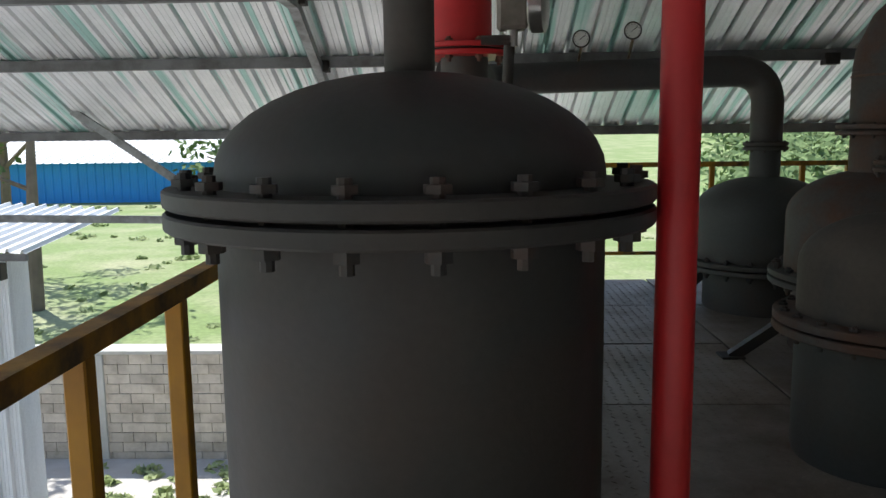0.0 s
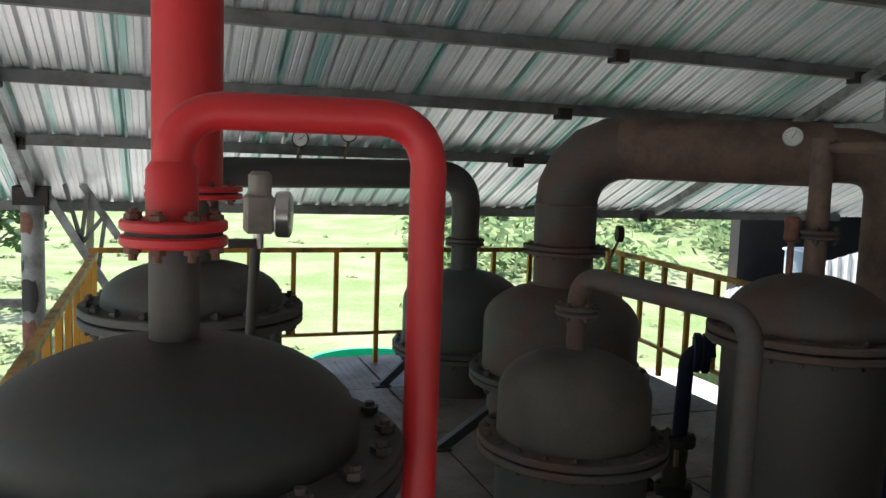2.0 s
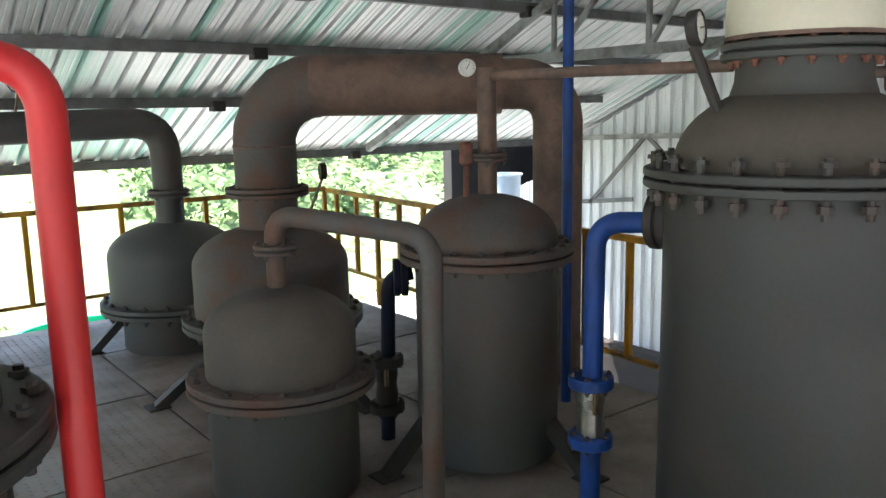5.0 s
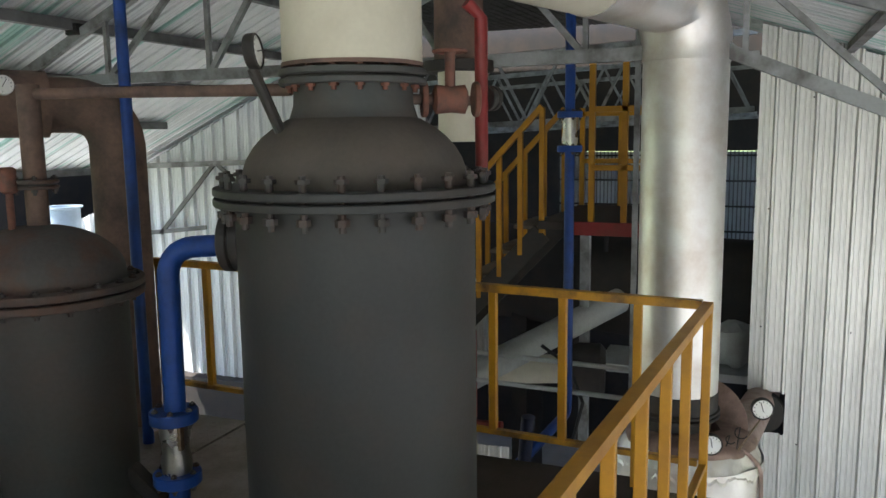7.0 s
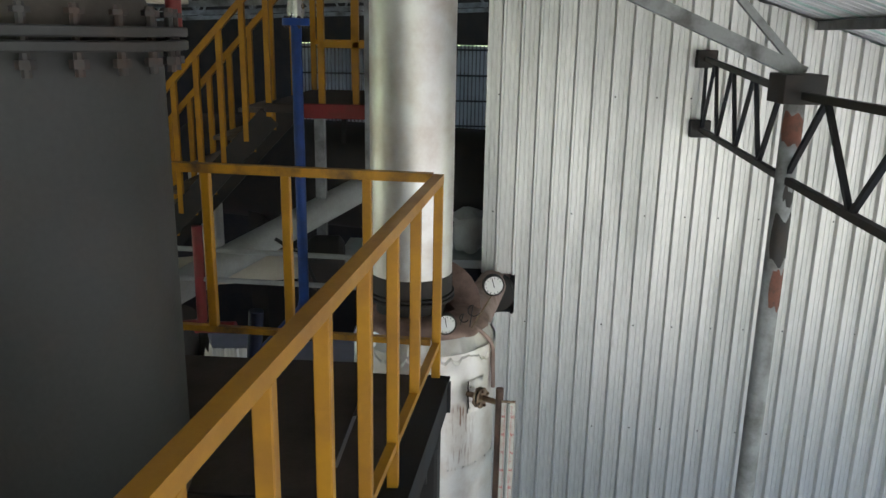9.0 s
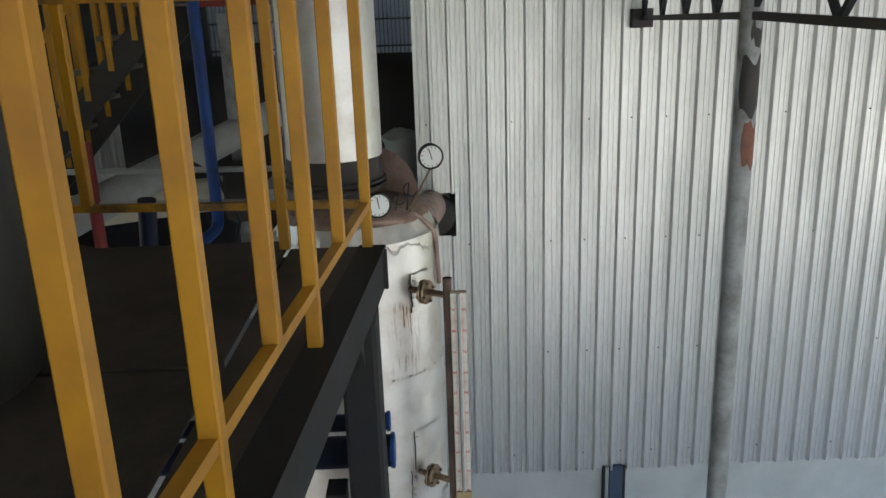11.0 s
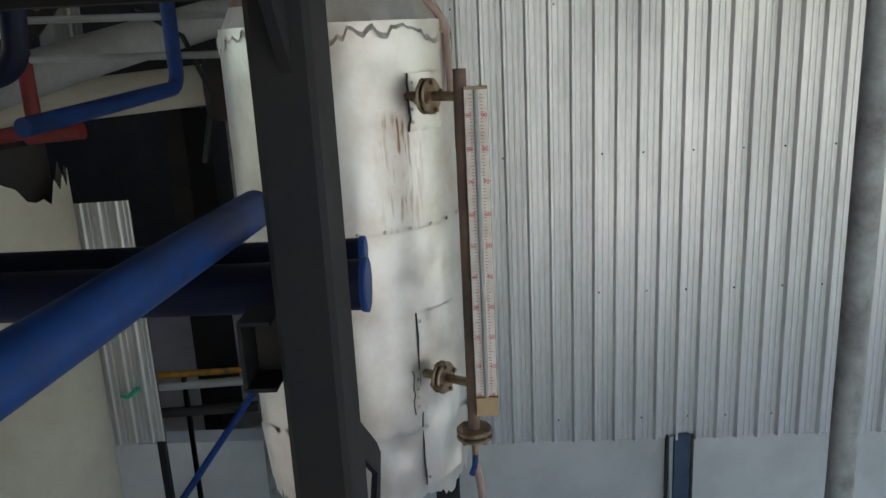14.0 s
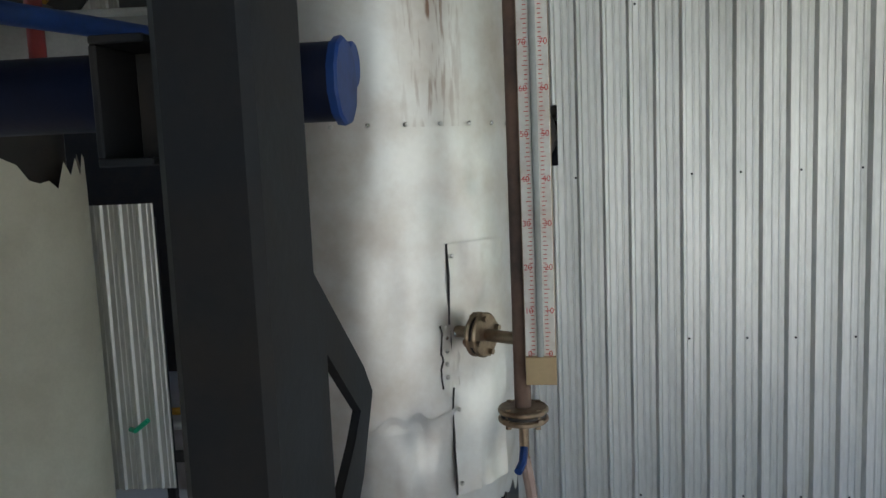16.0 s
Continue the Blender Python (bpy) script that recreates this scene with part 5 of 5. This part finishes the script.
part("deck", box((5.6, 0.1, 0.86), (7.0, 1.28, 0.92)), DARK, ul)
part("edge_beam", box((5.57, 0.1, 0.83), (5.6, 1.05, 0.925)), RED_DARK, ul, "dark red edge beam")
for a, b in (((6.95, 0.15), (6.95, 1.25)), ((5.62, 0.15), (6.95, 0.15)), ((5.62, 0.15), (5.62, 0.9))):
    for z in (1.3, 1.7):
        part("rail", bar((*a, z), (*b, z), 0.04), YELLOW, ul)
    for s in (0, 0.36, 0.7, 1):
        p = (a[0] + (b[0] - a[0]) * s, a[1] + (b[1] - a[1]) * s)
        part("post", bar((*p, 0.85), (*p, 2.1 if b[1] > 0.5 and b[0] < 6 else 1.75), 0.04), YELLOW, ul)
for x, y in ((5.65, 0.2), (6.9, 0.2), (6.9, 1.2)):
    part("leg", bar((x, y, GROUND_Z + 0.05), (x, y, 0.8), 0.08), TRUSS, ul)
vb = thing("blue_pipe", "blue vertical pipe with a flanged valve near the upper stair", "pipe")
part("pipe", tube([(5.46, 1.02, 2.6), (5.46, 1.02, -0.43), (4.3, 1.14, -0.48)], 0.034, 0.07, seg=18), BLUE, vb)
ball_valve("ball_valve", (5.46, 1.02, 1.55), "blue flanged valve on the vertical pipe")
sl = thing("pale_pipe", "pale grey-green sloping pipe behind the rail", "pipe")
part("pipe", tube([(5.0, 2.35, -0.55), (6.0, 1.74, -0.29), (7.3, 0.97, 0.02)], 0.115, seg=28), GREYPIPE, sl)


# ---- pipes and gear behind the frame and in the dark hall ----
r1 = thing("red_pipe", "dark red pipe bending behind the platform frame", "pipe")
part("pipe", tube([(5.5, 1.75, 0.1), (5.5, 1.75, -0.6), (5.5, 2.2, -0.66)], 0.036, 0.05, 16), RED_DARK, r1)
part("branch", tube([(5.5, 1.8, -0.63), (5.5, 1.52, -0.615)], 0.04, seg=16), RED_DARK, r1)
ch = thing("cream_pipe", "thick cream lagged pipe crossing in the dark", "pipe")
part("pipe", tube([(6.3, 3.2, -0.6), (6.6, 1.85, -0.52), (6.7, 1.25, -0.48)], 0.125, seg=28), CREAM, ch)
part("cap", lathe([(0.2, -0.05), (0.23, 0), (0.23, 0.2), (0.18, 0.24)], (6.7, 1.22, -0.48), 28, (0.15, -0.98, 0)), DARK, ch)
for z, m_, lab, r in ((-2.33, YELLOW_WORN, "thin yellow pipe along the plinth", 0.022), (-2.41, GREYPIPE, "thin grey pipe along the plinth", 0.03), (-2.6, DARK, "dark pipe along the plinth", 0.035)):
    q = thing("service_pipe", lab, "pipe", "service pipes on the plinth")
    part("pipe", tube([(6.46, 2.2, z), (6.6, 0.7, z)], r, seg=12), m_, q)
    part("stand", box((6.5, 1.6, GROUND_Z + 0.05), (6.53, 1.63, z - r)), STEEL, q)
s1 = thing("blue_pipe", "thin blue brace pipe slanting down to the floor", "pipe")
part("pipe", tube([(6.22, 0.98, -2.22), (5.6, 2.4, -4.1)], 0.022, seg=12), BLUE, s1)
hb = thing("steel_channel", "short dark steel channel stub welded to the column", "bracket")
for lo, hi, m2 in (((3.14, 0.078, -0.78), (3.24, 0.145, -0.77), STEEL), ((3.14, 0.078, -0.92), (3.24, 0.145, -0.91), STEEL), ((3.14, 0.136, -0.91), (3.24, 0.145, -0.78), STEEL), ((3.23, 0.08, -0.91), (3.24, 0.136, -0.78), BLACK)):
    part("plate", box(lo, hi, 0.002), m2, hb)
lf = thing("green_valve_handle", "small green lever on the loose sheet", "handle")
part("lever", tube([(6.28, 1.93, -2.36), (6.2, 1.86, -2.34), (6.2, 1.78, -2.28)], 0.014, seg=10), GREEN_TUB, lf)

# second silver sheet strip higher up
ls2 = thing("loose_sheet", "short piece of ribbed galvanised sheet hanging in the dark", "metal sheet")
bm = bmesh.new()
corrugated(bm, (6.55, 2.2, -0.41), (0.1, -1, 0), (0, 0, 1), (-1, 0, 0), 0.26, 0.7, pitch=0.1, rib=0.03, depth=0.015)
part("sheet", bm, GALV, ls2)

# gear beyond the east rail
dr = thing("boiler_drum", "dark horizontal lagged boiler drum, hall shade in its colour", "boiler")
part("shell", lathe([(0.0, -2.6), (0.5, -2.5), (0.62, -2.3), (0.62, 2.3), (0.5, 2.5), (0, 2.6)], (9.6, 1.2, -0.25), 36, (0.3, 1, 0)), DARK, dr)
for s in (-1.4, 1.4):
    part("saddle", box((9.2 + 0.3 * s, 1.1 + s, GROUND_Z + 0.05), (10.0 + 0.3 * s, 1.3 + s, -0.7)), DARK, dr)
wv = thing("gate_valve", "dark gate valve with a spoked handwheel on the drum", "valve")
part("stem", tube([(9.1, 1.42, 0.2), (9.1, 1.42, 0.5)], 0.03, seg=10), DARK, wv)
bm = bmesh.new()
bm_tube(bm, [(9.1 + 0.13 * math.cos(k * math.tau / 20), 1.42 + 0.13 * math.sin(k * math.tau / 20), 0.5) for k in range(21)], 0.016, 8)
bm_bar(bm, (8.98, 1.42, 0.5), (9.22, 1.42, 0.5), 0.02, 0.015)
bm_bar(bm, (9.1, 1.3, 0.5), (9.1, 1.54, 0.5), 0.02, 0.015)
part("handwheel", bm, DARK, wv)
for a, b in (((5.6, 2.4, -0.08), (5.6, 0.35, -0.12)), ((5.5, 2.4, -0.26), (5.5, 0.35, -0.3))):
    q = thing("service_pipe", "thin pale grey horizontal pipe behind the yellow rail", "pipe", "thin pipes behind the rail")
    part("pipe", tube([a, b], 0.018, seg=10), GREYPIPE, q)
    part("stand", tube([(a[0], 0.5, b[2]), (a[0], 0.5, GROUND_Z + 0.05)], 0.022, seg=10), GREYPIPE, q)
pst = thing("steel_post", "slim pale grey vertical post behind the rail", "post")
part("shaft", bar((5.5, 0.58, GROUND_Z + 0.05), (5.5, 0.58, 2.2), 0.035), TRUSS, pst)
bw = thing("jacketed_cylinder", "pale lagged drop pipe hanging from the roof", "insulated cylinder")
part("jacket", tube([(4.4, 1.42, 1.5), (4.4, 1.42, 1.9)], 0.12, seg=28), CREAM, bw)
part("flange", lathe(disc_profile(0.2, -0.03, 0.03), (4.4, 1.42, 1.92), 28), DARK, bw)
part("upper_pipe", tube([(4.4, 1.42, 1.95), (4.4, 1.42, 3.0)], 0.14, seg=24), PIPE_RUST, bw)
cb = thing("cable", "loose black cable hanging in an arc", "cable")
part("strand", tube([(5.8, 1.3, -0.05), (5.85, 1.1, -0.2), (5.9, 1.0, -0.5), (5.88, 1.08, -0.85)], 0.014, seg=8), CABLE, cb)
gb = thing("pump_casing", "pale crumpled metal casing in the wall opening", "pump")
bm = lathe([(0, -0.2), (0.12, -0.18), (0.17, -0.05), (0.15, 0.08), (0.17, 0.15), (0.08, 0.22), (0, 0.22)], (7.75, -0.03, -0.42), 18)
for w in bm.verts:
    w.co += Vector((noise.noise(w.co * 12), noise.noise(w.co * 12 + Vector((5, 0, 0))), noise.noise(w.co * 12 + Vector((0, 5, 0))))) * 0.04
part("casing", bm, GREYPIPE, gb)
part("shelf", box((7.5, -0.6, -0.72), (8.2, 1.2, -0.64)), GREYPIPE, gb)
wr = thing("lamp_wiring", "thin curled wires over the vessel crown", "cable")
for cx, cy, cz, rr in ((4.2, -0.16, 0.03, 0.03), (4.22, -0.11, -0.02, 0.022)):
    loop = [(cx, cy + rr * math.cos(radians(200 + 24 * k)), cz + rr * math.sin(radians(200 + 24 * k))) for k in range(11)]
    part("wire", tube(loop + [(cx + 0.05, cy + 0.02, -0.075)], 0.003, seg=6), CABLE, wr)


# ---- outdoors ----
def blue_shed():
    s = thing("blue_shed", "long blue ribbed-sheet shed with a white roof", "shed")
    bm = bmesh.new()
    corrugated(bm, (-37, 46, -2.95), (1, 0.06, 0), (0, 0, 1), (0, -1, 0), 27, 2.75, pitch=0.5, rib=0.14, depth=0.06)
    part("wall", bm, BLUE_SHEET, s)
    bm = bmesh.new()
    corrugated(bm, (-38, 45, -0.2), (1, 0.06, 0), (0, 1, 0.2), (0, 0, 1), 28, 12, pitch=0.5, rib=0.14, depth=0.06)
    part("roof", bm, WHITE_SHEET, s)


blue_shed()


def white_shed():
    s = thing("white_shed", "small white sheet-clad building with an eave lamp", "shed")
    bm = bmesh.new()
    corrugated(bm, (-4.75, 8.0, GROUND_Z), (-1, 0, 0), (0, 0, 1), (0, -1, 0), 6.0, 4.5)
    corrugated(bm, (-4.75, 8.0, GROUND_Z), (-0.45, 1, 0), (0, 0, 1), (1, 0, 0), 1.8, 4.4)
    part("wall", bm, WHITE_SHEET, s)
    bm = bmesh.new()
    corrugated(bm, (-10.5, 7.6, 0.42), (1, 0, -0.06), (0, 1, 0.1), (0, 0, 1), 6.2, 2.2)
    part("roof", bm, WHITE_SHEET, s)
    part("fascia", bar((-10.5, 7.7, 0.1), (-4.35, 7.7, 0.0), 0.05, 0.07), PURLIN, s)
    part("lamp", box((-4.9, 7.78, -0.25), (-4.68, 7.9, -0.08)), BLACK, s, "square eave floodlight")


white_shed()


def block_wall():
    w = thing("wall_retaining", "weathered cement block retaining wall below the grass bank", "wall", kind="structure")
    me = data_of(box((-0.197, -0.1, 0.003), (0.197, 0.1, 0.174), 0.006), "block", BLOCK)
    for j in range(11):
        for i in range(27):
            shared("block", me, w, Matrix.Translation((-11.7 + 0.4 * i + 0.2 * (j % 2), 13.4 + 0.006 * ((i * 5 + j * 3) % 4), GROUND_Z + 0.177 * j)))
    part("coping", box((-17, 13.27, GROUND_Z + 1.951), (9, 13.75, GROUND_Z + 2.02), 0.01), CONCRETE, w, "pale cement coping")
    part("pilaster", box((-6.6, 13.27, GROUND_Z), (-6.35, 13.4, GROUND_Z + 1.95), 0.01), CONCRETE, w)
    part("backing", box((-17, 13.48, GROUND_Z - 0.2), (9, 13.75, GROUND_Z + 1.95)), BLOCK, w)


block_wall()


def leaf_cloud(bm, centre, radius, n, rng, size=0.1, flat=0.75):
    for _ in range(n):
        d = Vector((rng.gauss(0, 1), rng.gauss(0, 1), rng.gauss(0, 1))).normalized()
        p = Vector(centre) + Vector((d.x, d.y, d.z * flat)) * radius * (0.45 + 0.6 * rng.random())
        t = Vector((rng.gauss(0, 1), rng.gauss(0, 1), rng.gauss(0, 0.6))).normalized()
        s = t.orthogonal().normalized() * size * rng.uniform(0.3, 0.6)
        t = t * size * rng.uniform(0.7, 1.3)
        vs = [bm.verts.new(p - t), bm.verts.new(p + s), bm.verts.new(p + t), bm.verts.new(p - s)]
        bm.faces.new(vs)


def tree(x, y, z, h, crown, seed, leaf=0.16, n=900):
    rng = random.Random(seed)
    t = thing("tree", "leafy green tree with a slim pale trunk", "tree", "trees round the yard")
    bm = bmesh.new()
    top = Vector((x + rng.uniform(-0.3, 0.3), y, z + h * 0.75))
    bm_tube(bm, [(x, y, z), (x + 0.1, y, z + h * 0.35), top], [h * 0.022, h * 0.016, h * 0.006], 8)
    ends = []
    for k in range(7):
        a = rng.uniform(0, math.tau)
        s = Vector((x, y, z)).lerp(top, rng.uniform(0.45, 0.95))
        e = s + Vector((math.cos(a), math.sin(a), rng.uniform(0.3, 0.8))) * crown * rng.uniform(0.5, 0.95)
        bm_tube(bm, [s, (s + e) / 2 + Vector((0, 0, 0.1)), e], [h * 0.008, h * 0.006, h * 0.003], 6)
        ends.append(e)
    part("trunk", bm, BARK, t)
    bm = bmesh.new()
    for e in ends + [top]:
        leaf_cloud(bm, e, crown * rng.uniform(0.35, 0.6), n // 8, rng, leaf)
    part("crown", bm, LEAF, t)
    return t


for k, (x, y, z, h, c) in enumerate(((-9.5, 17, -2.5, 7.5, 2.6), (-6.2, 24, -2.2, 7.0, 2.2), (-4.0, 19.5, -2.4, 5.0, 1.6), (-2.2, 25, -2.2, 6.5, 2.0), (-13, 22, -2.2, 8, 3), (-7.5, 30, -1.8, 8, 2.6), (-16.5, 15, -2.6, 9.5, 3.2))):
    tree(x, y, land_z(x, y), h, c, 20 + k)


def far_wood():
    """Dense wooded hillside: many leaf clumps of uneven size."""
    bm = bmesh.new()
    rng = random.Random(5)
    for k in range(480):
        y = rng.uniform(26, 95)
        x = rng.uniform(0.3 * y, 1.35 * y + 6)
        z = land_z(x, y)
        r = rng.uniform(0.8, 2.2) * (0.6 + y / 80)
        leaf_cloud(bm, (x, y, z + r * 0.5), r, 130, rng, 0.13 + y * 0.004, 0.8)
    tagged(mesh_ob("far_wood", bm, HAZY_LEAF, smooth=False), "dense green wooded hillside in sun, leaf colour paled for haze", "woods", kind="stuff")


far_wood()


def shrubs():
    bm = bmesh.new()
    rng = random.Random(8)
    for k in range(260):
        y = 14 + 31 * rng.random() ** 1.6
        x = rng.uniform(-0.9 * y - 4, 0.5 * y + 6)
        z = land_z(x, y)
        r = rng.uniform(0.08, 0.3) * (0.6 + y / 50)
        leaf_cloud(bm, (x, y, z + r * 0.1), r, 34, rng, 0.05 + y * 0.002, 0.35)
    for k in range(70):
        x, y, r = rng.uniform(-6.4, -3.4), rng.uniform(8.5, 13.0), rng.uniform(0.08, 0.22)
        leaf_cloud(bm, (x, y, GROUND_Z + 0.07), r, 40, rng, 0.07, 0.5)
    tagged(mesh_ob("weeds", bm, SCRUB, smooth=False), "tufts of tall weeds and low shrubs on the bank", "weeds", kind="stuff")


shrubs()


def tub(x, y, z, r, h, m, name, label):
    t = thing(name, label, "tub")
    part("wall", lathe([(r * 0.9, 0), (r, h - 0.03), (r + 0.03, h - 0.02), (r + 0.03, h), (r - 0.02, h), (r * 0.88, 0.03), (0, 0.03)], (x, y, z), 40), m, t)
    return t


tub(2.1, 8.3, -1.4, 0.75, 0.8, GREEN_TUB, "water_tub", "round green plastic tub outside the far rail")
# slab under the tub, widened as a solid block against north light below deck
tagged(mesh_ob("floor_outer_slab", box((-0.6, 7.0, GROUND_Z), (7.4, 10.2, -1.4)), CONCRETE), "raised pale slab beyond the platform", "slab", kind="structure")
tub(7.2, 7.55, -1.4, 0.2, 2.15, PALE_TUB, "plastic_drum", "tall pale blue plastic drum on the slab")
